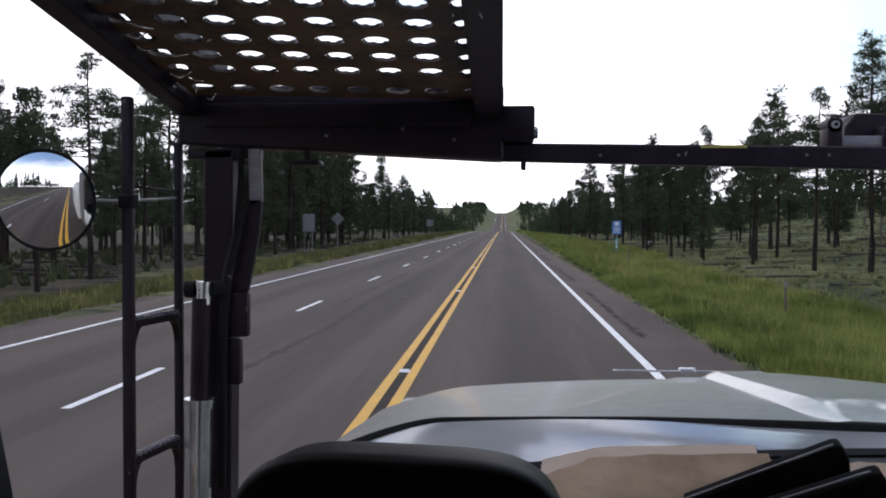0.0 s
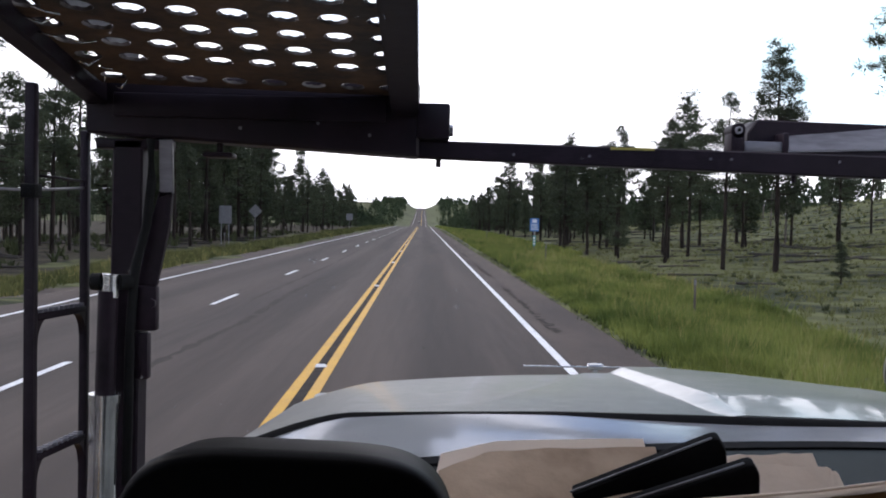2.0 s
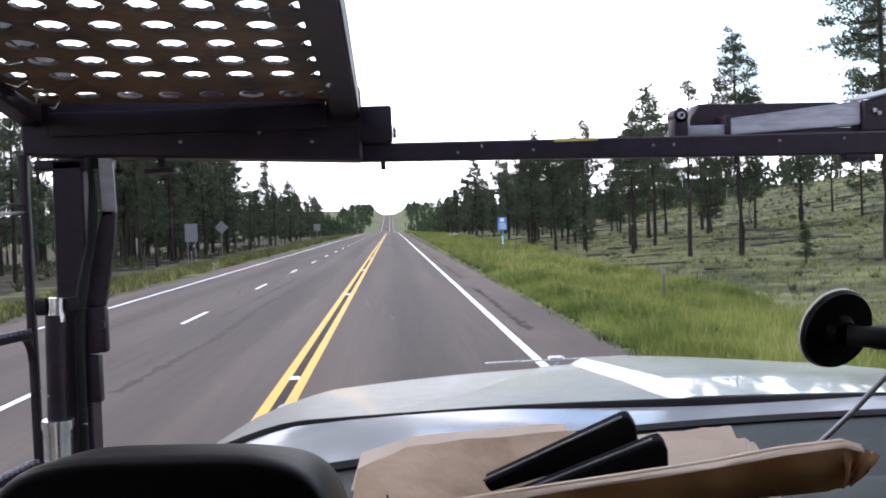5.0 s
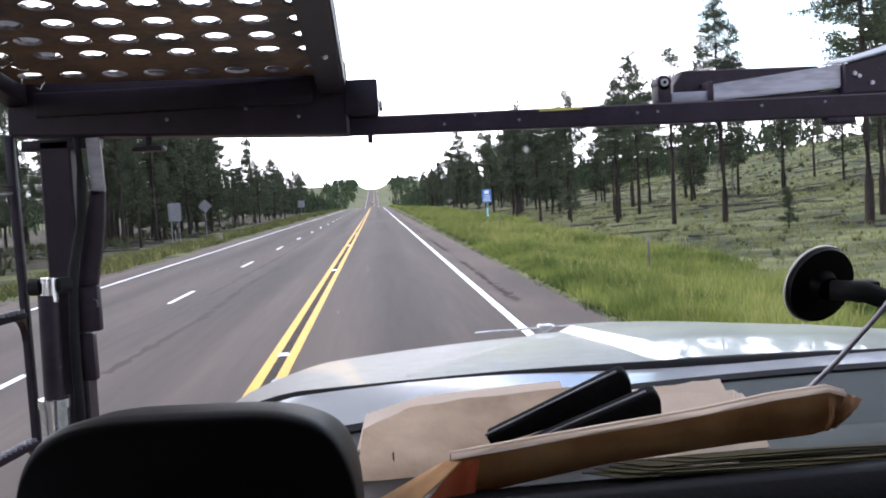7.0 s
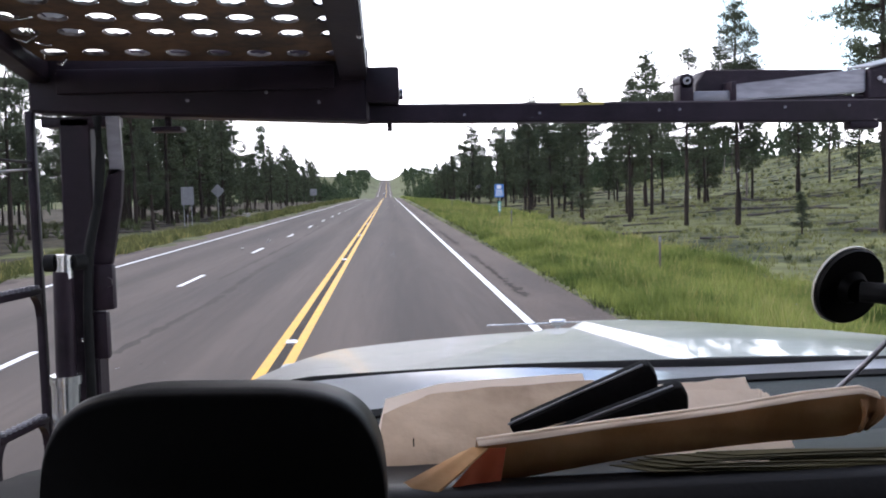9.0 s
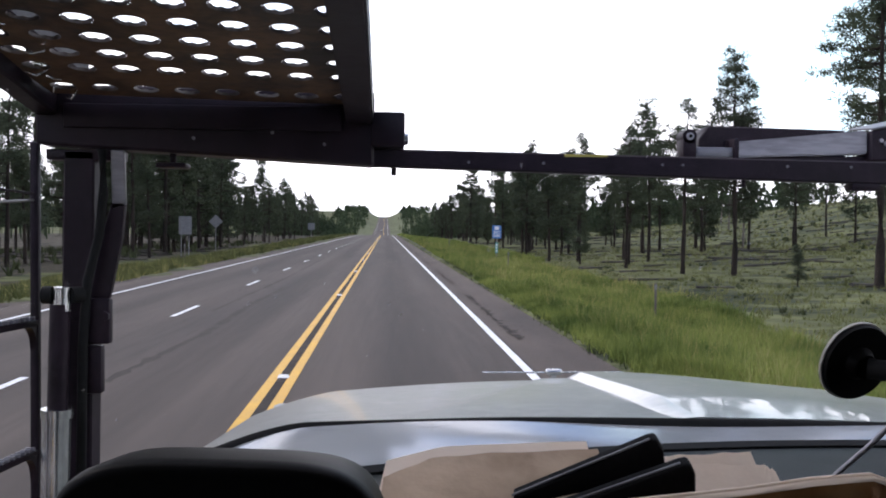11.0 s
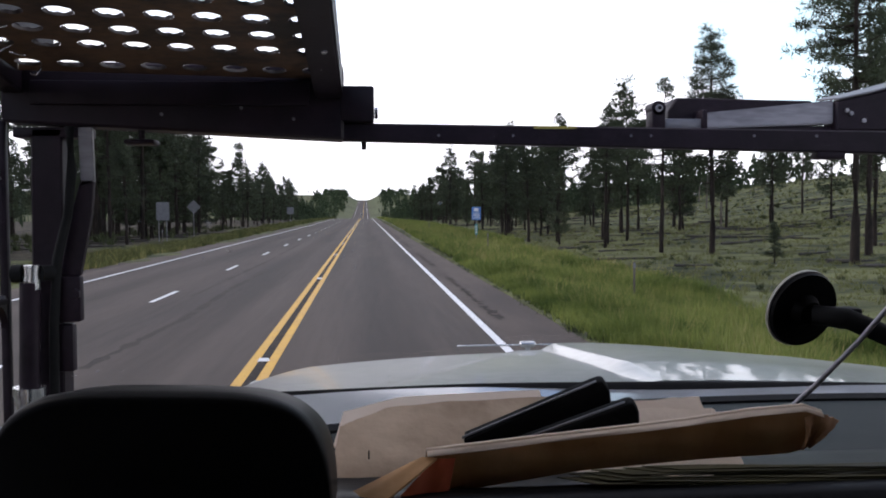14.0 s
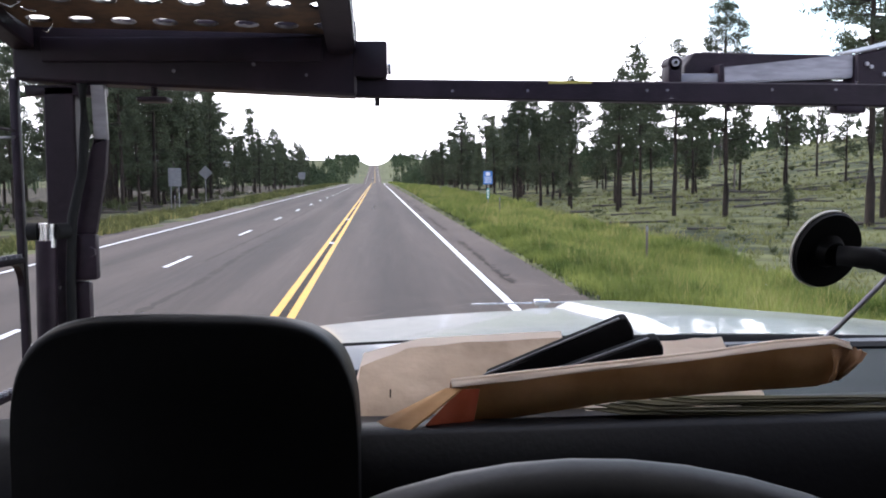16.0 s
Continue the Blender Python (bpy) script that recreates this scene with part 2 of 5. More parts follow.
# streaky pale tone paints part of the sky's reflection into the colour
M_COWL = material("glossy_cowl_paint", (0.30, 0.315, 0.325), (0.52, 0.535, 0.545), 0.13, metal=0.4, scale=2.6, fine=5, bump=0.22,
                  bump_size=0.006, coat=0.1, rough_var=0.1, stretch=(0.7, 1.6, 1), contrast=1.6)
M_BOOM = material("weathered_boom_metal", (0.10, 0.097, 0.108), (0.22, 0.212, 0.228), 0.42, metal=0.3, scale=6, fine=90, bump=0.15,
                  bump_size=0.001, stretch=(0.2, 1, 1))
M_POD = material("black_satin_plastic", (0.003, 0.003, 0.003), (0.006, 0.006, 0.006), 0.45, scale=9, fine=200, bump=0.12, bump_size=0.0005, spec=0.06)
M_BODYWHITE = material("white_truck_paint", (0.72, 0.72, 0.70), (0.80, 0.80, 0.79), 0.35, scale=3, fine=60, bump=0.05, coat=0.4)
M_RUBBER = material("black_rubber", (0.006, 0.006, 0.006), (0.014, 0.014, 0.014), 0.7, scale=8, fine=90, bump=0.2, bump_size=0.001, spec=0.12)
M_BLACKSTEEL = material("black_painted_steel", (0.0085, 0.0052, 0.0078), (0.0235, 0.0145, 0.0215), 0.5, scale=7, fine=60, bump=0.25,
                        bump_size=0.002, rough_var=0.2, spec=0.16)
M_RUSTY = material("rusty_dark_grating", (0.020, 0.012, 0.009), (0.125, 0.066, 0.034), 0.6, metal=0.15, scale=7, fine=45, bump=0.5, bump_size=0.002, contrast=1.5)
M_CHROME = material("chromed_steel", (0.46, 0.46, 0.46), (0.72, 0.72, 0.72), 0.2, metal=0.9, scale=12, fine=90, bump=0.1, bump_size=0.001)
M_RIM = material("worn_hole_rim", (0.045, 0.036, 0.032), (0.24, 0.215, 0.205), 0.5, metal=0.4, coords="World", scale=14, fine=60, bump=0.4, bump_size=0.002, contrast=1.8)
M_SECTION = material("scuffed_section_metal", (0.115, 0.108, 0.125), (0.27, 0.26, 0.285), 0.42, metal=0.4, scale=9, fine=70, bump=0.2,
                     bump_size=0.001, stretch=(0.25, 1, 1.5), contrast=1.5)
M_ALU = material("brushed_aluminium", (0.20, 0.195, 0.21), (0.34, 0.33, 0.35), 0.42, metal=0.5, scale=6, fine=140, bump=0.15,
                 bump_size=0.001, stretch=(0.2, 1, 1))
M_DASH = material("black_dash_vinyl", (0.0025, 0.0025, 0.003), (0.0055, 0.0055, 0.0064), 0.45, scale=10, fine=350, bump=0.25, bump_size=0.0006, spec=0.07)
M_DASHTOP = material("dark_teal_dash_pad", (0.004, 0.0058, 0.006), (0.011, 0.0145, 0.0145), 0.55, scale=8, fine=250, bump=0.3, bump_size=0.001, spec=0.09)
M_MANILA = material("manila_paper", (0.44, 0.235, 0.090), (0.70, 0.43, 0.200), 0.75, scale=14, fine=28, bump=0.5, bump_size=0.004, translucent=0.28)
M_KRAFT = material("kraft_cardboard", (0.26, 0.12, 0.045), (0.40, 0.21, 0.09), 0.8, scale=8, fine=80, bump=0.3, bump_size=0.002)
M_CREAM = material("cream_paper", (0.30, 0.205, 0.130), (0.66, 0.50, 0.350), 0.75, scale=13, fine=30, bump=0.6, bump_size=0.006, translucent=0.08)
M_RED = material("orange_red_flap", (0.38, 0.055, 0.014), (0.56, 0.11, 0.028), 0.6, scale=10, fine=60, bump=0.2, bump_size=0.001)
M_GREENPAPER = material("olive_paper", (0.009, 0.008, 0.003), (0.085, 0.073, 0.024), 0.8, scale=10, fine=80, bump=0.2, bump_size=0.001, stretch=(0.1, 1, 6))
M_LEATHER = material("black_leather", (0.003, 0.003, 0.003), (0.008, 0.0075, 0.0075), 0.62, scale=20, fine=260, bump=0.4, bump_size=0.001, spec=0.05)
M_WHEEL = material("worn_black_wheel_grip", (0.012, 0.012, 0.012), (0.025, 0.025, 0.024), 0.5, scale=14, fine=220, bump=0.2, bump_size=0.0006, spec=0.3)
M_CLEARRIM = material("milky_plastic", (0.35, 0.34, 0.28), (0.5, 0.48, 0.42), 0.3, scale=20, fine=90, bump=0.1, bump_size=0.001)
M_SIGNBACK = material("galvanised_sign_back", (0.16, 0.16, 0.165), (0.25, 0.25, 0.255), 0.6, metal=0.4, scale=4, fine=40, bump=0.1)
M_SIGNBLUE = material("blue_sign_sheeting", (0.05, 0.16, 0.42), (0.07, 0.21, 0.50), 0.45, scale=3, fine=40, bump=0.05)
M_SIGNWHITE = material("white_sign_sheeting", (0.66, 0.66, 0.66), (0.78, 0.78, 0.78), 0.45, scale=3, fine=40, bump=0.05)
M_SIGNGREEN = material("green_sign_sheeting", (0.02, 0.22, 0.20), (0.03, 0.30, 0.27), 0.45, scale=3, fine=40, bump=0.05)
M_LINER = material("grey_cab_liner", (0.09, 0.088, 0.085), (0.15, 0.146, 0.14), 0.9, scale=9, fine=120, bump=0.3, bump_size=0.002)
M_YSTICK = material("yellow_sticker", (0.36, 0.30, 0.05), (0.46, 0.38, 0.08), 0.5, scale=20, fine=90, bump=0.1, bump_size=0.001)


def mirror_glass():
    m = bpy.data.materials.new("mirror_silver")
    m.use_nodes = True
    bs = m.node_tree.nodes["Principled BSDF"]
    bs.inputs["Base Color"].default_value = (0.86, 0.87, 0.88, 1)
    bs.inputs["Metallic"].default_value = 1
    bs.inputs["Roughness"].default_value = 0.02
    return m


def pane_glass():
    """Thin glass: lets light straight through, mirrors a little, with dust specks."""
    m = bpy.data.materials.new("windscreen_glass")
    m.use_nodes = True
    nt = m.node_tree
    out = nt.nodes["Material Output"]
    nt.nodes.remove(nt.nodes["Principled BSDF"])
    tr = nt.nodes.new("ShaderNodeBsdfTransparent")
    tr.inputs["Color"].default_value = (0.97, 0.985, 0.98, 1)
    gl = nt.nodes.new("ShaderNodeBsdfGlossy")
    gl.inputs["Roughness"].default_value = 0.03
    fr = nt.nodes.new("ShaderNodeFresnel")
    fr.inputs["IOR"].default_value = 1.25
    mx = nt.nodes.new("ShaderNodeMixShader")
    nt.links.new(fr.outputs[0], mx.inputs[0])
    nt.links.new(tr.outputs[0], mx.inputs[1])
    nt.links.new(gl.outputs[0], mx.inputs[2])
    df = nt.nodes.new("ShaderNodeBsdfTranslucent")
    df.inputs["Color"].default_value = (0.55, 0.54, 0.52, 1)
    tc = nt.nodes.new("ShaderNodeTexCoord")
    vo = nt.nodes.new("ShaderNodeTexVoronoi")
    vo.inputs["Scale"].default_value = 60
    warp = nt.nodes.new("ShaderNodeTexNoise")
    warp.inputs["Scale"].default_value = 240
    bend = nt.nodes.new("ShaderNodeVectorMath")
    bend.operation = 'MULTIPLY_ADD'
    bend.inputs[1].default_value = (0.006, 0.006, 0.006)
    nt.links.new(tc.outputs["Object"], warp.inputs["Vector"])
    nt.links.new(warp.outputs["Color"], bend.inputs[0])
    nt.links.new(tc.outputs["Object"], bend.inputs[2])
    nt.links.new(bend.outputs["Vector"], vo.inputs["Vector"])
    no = nt.nodes.new("ShaderNodeTexNoise")
    no.inputs["Scale"].default_value = 14
    nt.links.new(tc.outputs["Object"], no.inputs["Vector"])
    thr = nt.nodes.new("ShaderNodeMath")
    thr.operation = 'MULTIPLY_ADD'
    thr.inputs[1].default_value = 0.55
    thr.inputs[2].default_value = -0.25
    nt.links.new(no.outputs["Fac"], thr.inputs[0])
    less = nt.nodes.new("ShaderNodeMath")
    less.operation = 'LESS_THAN'
    nt.links.new(vo.outputs["Distance"], less.inputs[0])
    nt.links.new(thr.outputs[0], less.inputs[1])
    half = nt.nodes.new("ShaderNodeMath")
    half.operation = 'MULTIPLY'
    half.inputs[1].default_value = 0.22
    nt.links.new(less.outputs[0], half.inputs[0])
    mx2 = nt.nodes.new("ShaderNodeMixShader")
    nt.links.new(half.outputs[0], mx2.inputs[0])
    nt.links.new(mx.outputs[0], mx2.inputs[1])
    nt.links.new(df.outputs[0], mx2.inputs[2])
    nt.links.new(mx2.outputs[0], out.inputs["Surface"])
    return m


M_MIRROR = mirror_glass()
M_GLASS = pane_glass()


# ---- mesh helpers ----
def finish(name, bm, mat, smooth=None):
    me = bpy.data.meshes.new(name)
    if smooth is not None:
        for f in bm.faces:
            f.smooth = True
        for e in bm.edges:
            if len(e.link_faces) == 2 and e.calc_face_angle(0) > radians(smooth):
                e.smooth = False
    bm.to_mesh(me)
    bm.free()
    me.materials.append(mat)
    return me


def part(name, bm, mat, parent, label="", smooth=35):
    """One mesh object under a thing or a part; the mesh is given in world metres."""
    ob = new(name, finish(name, bm, mat, smooth))
    ob.parent = parent
    ob.matrix_parent_inverse = parent.matrix_world.inverted()
    if label:
        ob["label"] = label
    return ob


def solo(name, bm, mat, label, category, group="", kind="", smooth=35):
    return tagged(new(name, finish(name, bm, mat, smooth)), label, category, group, kind)


def thing(name, at, label, category, group=""):
    ob = new(name)
    ob.location = at
    ob.matrix_world = Matrix.Translation(at)
    return tagged(ob, label, category, group)


def box(lo, hi, bevel=0.0, seg=2, bm=None):
    """A box from corner to corner, its edges rounded."""
    b = bmesh.new()
    r = bmesh.ops.create_cube(b, size=1)
    for v in r["verts"]:
        v.co = Vector([lo[i] + (v.co[i] + 0.5) * (hi[i] - lo[i]) for i in range(3)])
    if bevel:
        bmesh.ops.bevel(b, geom=b.edges[:], offset=bevel, segments=seg, profile=0.5, affect='EDGES')
    return join(bm, b)


def join(bm, b):
    if bm is None:
        return b
    me = bpy.data.meshes.new("tmp")
    b.to_mesh(me)
    b.free()
    bm.from_mesh(me)
    bpy.data.meshes.remove(me)
    return bm


def rod(p, q, r, r2=None, seg=12, bm=None, caps=True):
    """A round bar from p to q."""
    p, q = Vector(p), Vector(q)
    b = bmesh.new()
    bmesh.ops.create_cone(b, cap_ends=caps, segments=seg, radius1=r, radius2=r if r2 is None else r2, depth=(q - p).length)
    turn = (q - p).to_track_quat('Z', 'Y').to_matrix().to_4x4()
    bmesh.ops.transform(b, matrix=Matrix.Translation((p + q) / 2) @ turn, verts=b.verts)
    return join(bm, b)


def tube(points, r, seg=10, bm=None):
    """A round bar bent along points."""
    b = bmesh.new()
    pts = [Vector(p) for p in points]
    rings = []
    for i, p in enumerate(pts):
        d = (pts[min(i + 1, len(pts) - 1)] - pts[max(i - 1, 0)]).normalized()
        q = d.to_track_quat('Z', 'Y')
        rings.append([b.verts.new(p + q @ Vector((r * math.cos(a), r * math.sin(a), 0)))
                      for a in [2 * math.pi * k / seg for k in range(seg)]])
    for a, c in zip(rings, rings[1:]):
        for k in range(seg):
            b.faces.new((a[k], a[(k + 1) % seg], c[(k + 1) % seg], c[k]))
    b.faces.new(rings[0][::-1])
    b.faces.new(rings[-1])
    return join(bm, b)


def sheet(us, vs, f, thick=0.0):
    """A curved sheet f(u, v), with thickness along -z of the sheet where given."""
    b = bmesh.new()
    grid = [[b.verts.new(f(u, v)) for u in us] for v in vs]
    for i in range(len(vs) - 1):
        for j in range(len(us) - 1):
            b.faces.new((grid[i][j], grid[i][j + 1], grid[i + 1][j + 1], grid[i + 1][j]))
    if thick:
        b.normal_update()
        bmesh.ops.solidify(b, geom=b.faces[:], thickness=thick)
    return b


def slab(outline, push, bevel=0.0):
    """A flat plate: an outline in space, pushed by a vector."""
    b = bmesh.new()
    f = b.faces.new([b.verts.new(p) for p in outline])
    r = bmesh.ops.extrude_face_region(b, geom=[f])
    for v in [g for g in r["geom"] if isinstance(g, bmesh.types.BMVert)]:
        v.co += Vector(push)
    bmesh.ops.recalc_face_normals(b, faces=b.faces[:])
    if bevel:
        bmesh.ops.bevel(b, geom=b.edges[:], offset=bevel, segments=1, affect='EDGES')
    return b


def soup(name, verts, faces, mat):
    me = bpy.data.meshes.new(name)
    me.from_pydata(verts, [], faces)
    me.materials.append(mat)
    return me


def span(a, b, n):
    return [a + (b - a) * i / (n - 1) for i in range(n)]


# ---- lie of the land ----
KNOT_Y = (-400, 0, 260, 400, 560, 720, 900, 1150, 1400, 1500, 1600, 1900, 2600, 4800)
KNOT_Z = (0, 0, 0, -1.2, -4.6, -3.8, 1.6, 9.8, 18.2, 21.2, 22.4, 18.0, 10.0, 10.0)


def rise(y):
    """Height of the road's middle along its length."""
    y = np.asarray(y, float)
    k = np.clip(np.searchsorted(KNOT_Y, y) - 1, 0, len(KNOT_Y) - 2)
    ky, kz = np.array(KNOT_Y, float), np.array(KNOT_Z, float)
    m = np.gradient(kz, ky)
    m[:3] = 0
    h = ky[k + 1] - ky[k]
    s = np.clip((y - ky[k]) / h, 0, 1)
    return ((2 * s**3 - 3 * s**2 + 1) * kz[k] + (s**3 - 2 * s**2 + s) * h * m[k]
            + (3 * s**2 - 2 * s**3) * kz[k + 1] + (s**3 - s**2) * h * m[k + 1])


def ease(v, a, b):
    s = np.clip((v - a) / (b - a), 0, 1)
    return s * s * (3 - 2 * s)


ROAD_L, ROAD_R = -10.6, 3.35


def land(x, y):
    """Height of the ground beside the road."""
    x, y = np.asarray(x, float), np.asarray(y, float)
    far = ease(y, 350, 900)
    side = -0.07 - (0.75 * ease(x, ROAD_R + 0.4, 9.5) + 0.45 * ease(x, 8, 16)) * (1 - far)
    side = np.where(x < -4, -0.07 - 0.45 * ease(-x, -ROAD_L + 0.5, 16) * (1 - far), side)
    cut = 9.0 * (np.clip((x - 5.0) / 21, 0, 1) + np.clip((-x - 12.5) / 21, 0, 1)) * far * ease(y, 620, 1200)
    hill = 13.0 * np.exp(-((x - 132) / 47) ** 2 / 2 - ((y - 175) / 90) ** 2 / 2)
    back = 16.0 * ease(x, 150, 700) * ease(y, 150, 700) + 10 * ease(-x, 120, 700)
    roll = 0.35 * np.sin(x * 0.11 + y * 0.023) * np.sin(y * 0.057 - x * 0.031) * ease(np.abs(x), 10, 30)
    small = 0.10 * np.sin(x * 0.9 + 1.3 * np.sin(y * 0.35)) * np.sin(y * 0.6 + x * 0.2) * ease(np.abs(x), 4.5, 9)
    return rise(y) + side + cut + hill + back + roll + small


def build_ground():
    xs = sorted(set([-2500, -1500, -900, -600, -400, -280, -200, -150, -120, -100] + list(range(-90, -16, 5))
                    + [-15, -14, -13, -12, -11.5, -11, -10.65] + [-9, -5, 0, 2.5, 3.3, 3.4, 3.7, 4, 4.5]
                    + [5 + 0.8 * i for i in range(16)] + list(range(18, 40, 2)) + list(range(40, 200, 5))
                    + [210, 240, 280, 340, 420, 520, 700, 1000, 1600, 2500]))
    ys = sorted(set([-400, -300, -200, -120, -60, -30] + list(range(-20, 100, 2)) + list(range(100, 400, 6))
                    + list(range(400, 1000, 20)) + list(range(1000, 2000, 40)) + [2000, 2300, 2700, 3200, 4000, 4800]))
    X, Y = np.meshgrid(np.array(xs, float), np.array(ys, float))
    Z = land(X, Y)
    under = (X > ROAD_L) & (X < ROAD_R)
    Z = np.where(under, rise(Y) - 0.12, Z)
    n = len(xs)
    verts = np.stack([X.ravel(), Y.ravel(), Z.ravel()], 1).tolist()
    faces = [(i * n + j, i * n + j + 1, (i + 1) * n + j + 1, (i + 1) * n + j) for i in range(len(ys) - 1) for j in range(n - 1)]
    me = soup("ground", verts, faces, M_GROUND)
    me.polygons.foreach_set("use_smooth", [True] * len(me.polygons))
    me.materials.append(M_LITTER)
    me.materials.append(M_VERGE)
    for p in me.polygons:
        c = p.center
        if -170 < c.x < -17 - 1.5 * math.sin(c.y * 0.3) and c.y < 420:
            p.material_index = 1
        elif -30 < c.x < 26 and c.y > 250:
            p.material_index = 2
    return tagged(new("ground", me), "dull green open meadow with dry streaks and a low hill", "ground", kind="structure")


ground = build_ground()

ROAD_Y = ([-400, -300, -200, -100, -50, -20, 0] + list(range(10, 400, 10)) + list(range(400, 1700, 20)) + [1700, 1800, 1900])


def strip(x0, x1, ys, lift, thick=0.05, crown=True):
    """A ribbon that follows the road between two lines."""
    ys = np.array(ys, float)
    z = rise(ys) + lift
    verts, faces = [], []
    for y, h in zip(ys, z):
        verts += [(x0, y, h), (x1, y, h), (x1, y, h - thick), (x0, y, h - thick)]
    for i in range(len(ys) - 1):
        a, b = 4 * i, 4 * i + 4
        for k in range(4):
            faces.append((a + k, b + k, b + (k + 1) % 4, a + (k + 1) % 4))
    faces.append((0, 1, 2, 3))
    e = 4 * (len(ys) - 1)
    faces.append((e + 3, e + 2, e + 1, e))
    return verts, faces


def ribbon(name, x0, x1, ys, lift, mat, parent=None, label="", thick=0.05):
    ob = new(name, soup(name, *strip(x0, x1, ys, lift, thick), mat))
    if parent:
        ob.parent = parent
    if label:
        ob["label"] = label
    return ob


road = ribbon("road", -9.35, 2.05, ROAD_Y, 0.0, M_ASPHALT, thick=0.12)
tagged(road, "grey asphalt highway with double yellow centre line", "road", kind="structure")
ribbon("shoulder", 2.05, ROAD_R, ROAD_Y, -0.004, M_SHOULDER, road, "brownish worn asphalt shoulder", 0.12)
ribbon("shoulder", ROAD_L, -9.35, ROAD_Y, -0.004, M_SHOULDER, road, "brownish worn asphalt shoulder", 0.12)
ribbon("edge_line", 1.83, 1.97, ROAD_Y, 0.006, M_WHITE, road, "solid white edge line", 0.005)
ribbon("edge_line", -9.31, -9.19, ROAD_Y, 0.006, M_WHITE, road, "solid white edge line", 0.005)
ribbon("centre_line", -1.78, -1.64, ROAD_Y, 0.006, M_YELLOW, road, "solid yellow centre line", 0.005)
ribbon("centre_line", -2.06, -1.92, ROAD_Y, 0.006, M_YELLOW, road, "solid yellow centre line", 0.005)
for i in range(-4, 40):
    y0 = 10.4 + 12.2 * i
    ribbon("lane_dash", -5.66, -5.54, [y0, y0 + 1.5, y0 + 3.05], 0.006, M_WHITE, road, thick=0.005)
ribbon("sealed_joint", -1.92, -1.78, ROAD_Y[:60], 0.005, M_TAR, road, "dark tar between the yellow lines", 0.004)


def build_tar(points, w0, seed):
    """A wandering seam of crack sealer, with drips along it."""
    r = random.Random(seed)
    verts, faces = [], []
    n = 60
    for i in range(n + 1):
        u = i / n
        k = min(len(points) - 2, int(u * (len(points) - 1)))
        f = u * (len(points) - 1) - k
        x = points[k][0] * (1 - f) + points[k + 1][0] * f + r.uniform(-0.02, 0.02)
        y = points[k][1] * (1 - f) + points[k + 1][1] * f
        w = w0 * r.uniform(0.25, 1.3)
        verts += [(x - w, y, float(rise(y)) + 0.003), (x + w, y, float(rise(y)) + 0.003)]
    for i in range(n):
        if r.random() < 0.86:
            faces.append((2 * i, 2 * i + 1, 2 * i + 3, 2 * i + 2))
    ob = new("tar_seam", soup("tar_seam", verts, faces, M_STAIN))
    ob.parent = road


for pts, w, sd in (([(-4.35, 13), (-4.1, 19), (-4.2, 27), (-4.0, 34)], 0.11, 1), ([(-4.9, 24), (-4.7, 40), (-4.8, 66)], 0.06, 2), ([(-5.6, 14.3), (-5.58, 16.2)], 0.05, 3),
                   ([(-7.2, 20), (-7.3, 24.5)], 0.05, 4)):
    build_tar(pts, w, sd)


def build_rumble():
    """Ground-in grooves beside the edge line, in runs with gaps."""
    rng = random.Random(5)
    verts, faces = [], []
    y = 6.0
    while y < 150:
        if (y % 18) < 12 and rng.random() < 0.8:
            w = 0.05 + rng.random() * 0.10
            x0 = 2.30 + rng.uniform(-0.04, 0.04)
            b = len(verts)
            verts += [(x0, y, 0.003), (x0 + w * 1.6, y, 0.003), (x0 + w * 1.6, y + 0.2, 0.003), (x0, y + 0.2, 0.003)]
            faces.append((b, b + 1, b + 2, b + 3))
        y += 0.3
    ob = new("rumble_strip", soup("rumble_strip", verts, faces, M_TAR))
    ob.parent = road
    ob["kind"] = "stuff"


build_rumble()
M_GRAVEL = material("gravel_edge", (0.045, 0.036, 0.032), (0.12, 0.10, 0.085), 0.95, coords="World", scale=1.2, fine=22, bump=1.0, bump_size=0.03, spec=0.15)


def build_verge(x0, x1, wob, seed):
    """Loose gravel between pavement and grass, with a ragged outer edge."""
    ys = list(np.arange(-20, 60, 0.3)) + list(np.arange(60, 160, 1.0)) + list(range(160, 900, 10))
    verts, faces = [], []
    for y in ys:
        w = wob * (0.5 + 0.25 * math.sin(1.9 * y + seed) + 0.25 * math.sin(4.7 * y + 2 * math.sin(y))) * (1 if x1 > x0 else -1)
        for k, x in enumerate((x0, (x0 + x1) / 2, x1 + w)):
            h = float(land(x, y)) + (0.06, 0.055, 0.012)[k]
            verts.append((x, y, min(h, float(rise(y)) - 0.008)))
    for i in range(len(ys) - 1):
        for k in range(2):
            a = 3 * i + k
            faces.append((a, a + 1, a + 4, a + 3) if x1 > x0 else (a + 1, a, a + 3, a + 4))
    tagged(new("gravel_edge", soup("gravel_edge", verts, faces, M_GRAVEL)), "dark loose gravel along the pavement edge", "gravel", kind="structure")


build_verge(ROAD_R - 0.01, 3.72, 0.34, 1)
build_verge(ROAD_L + 0.01, -11.0, 0.5, 2)


def build_marker():
    b = bmesh.new()
    lo = [b.verts.new((sx * 0.085, sy * 0.07, 0)) for sx, sy in ((-1, -1), (1, -1), (1, 1), (-1, 1))]
    hi = [b.verts.new((sx * 0.065, sy * 0.030, 0.036)) for sx, sy in ((-1, -1), (1, -1), (1, 1), (-1, 1))]
    b.faces.new(hi)
    for k in range(4):
        b.faces.new((lo[k], lo[(k + 1) % 4], hi[(k + 1) % 4], hi[k]))
    return finish("lane_marker", b, M_SIGNWHITE)


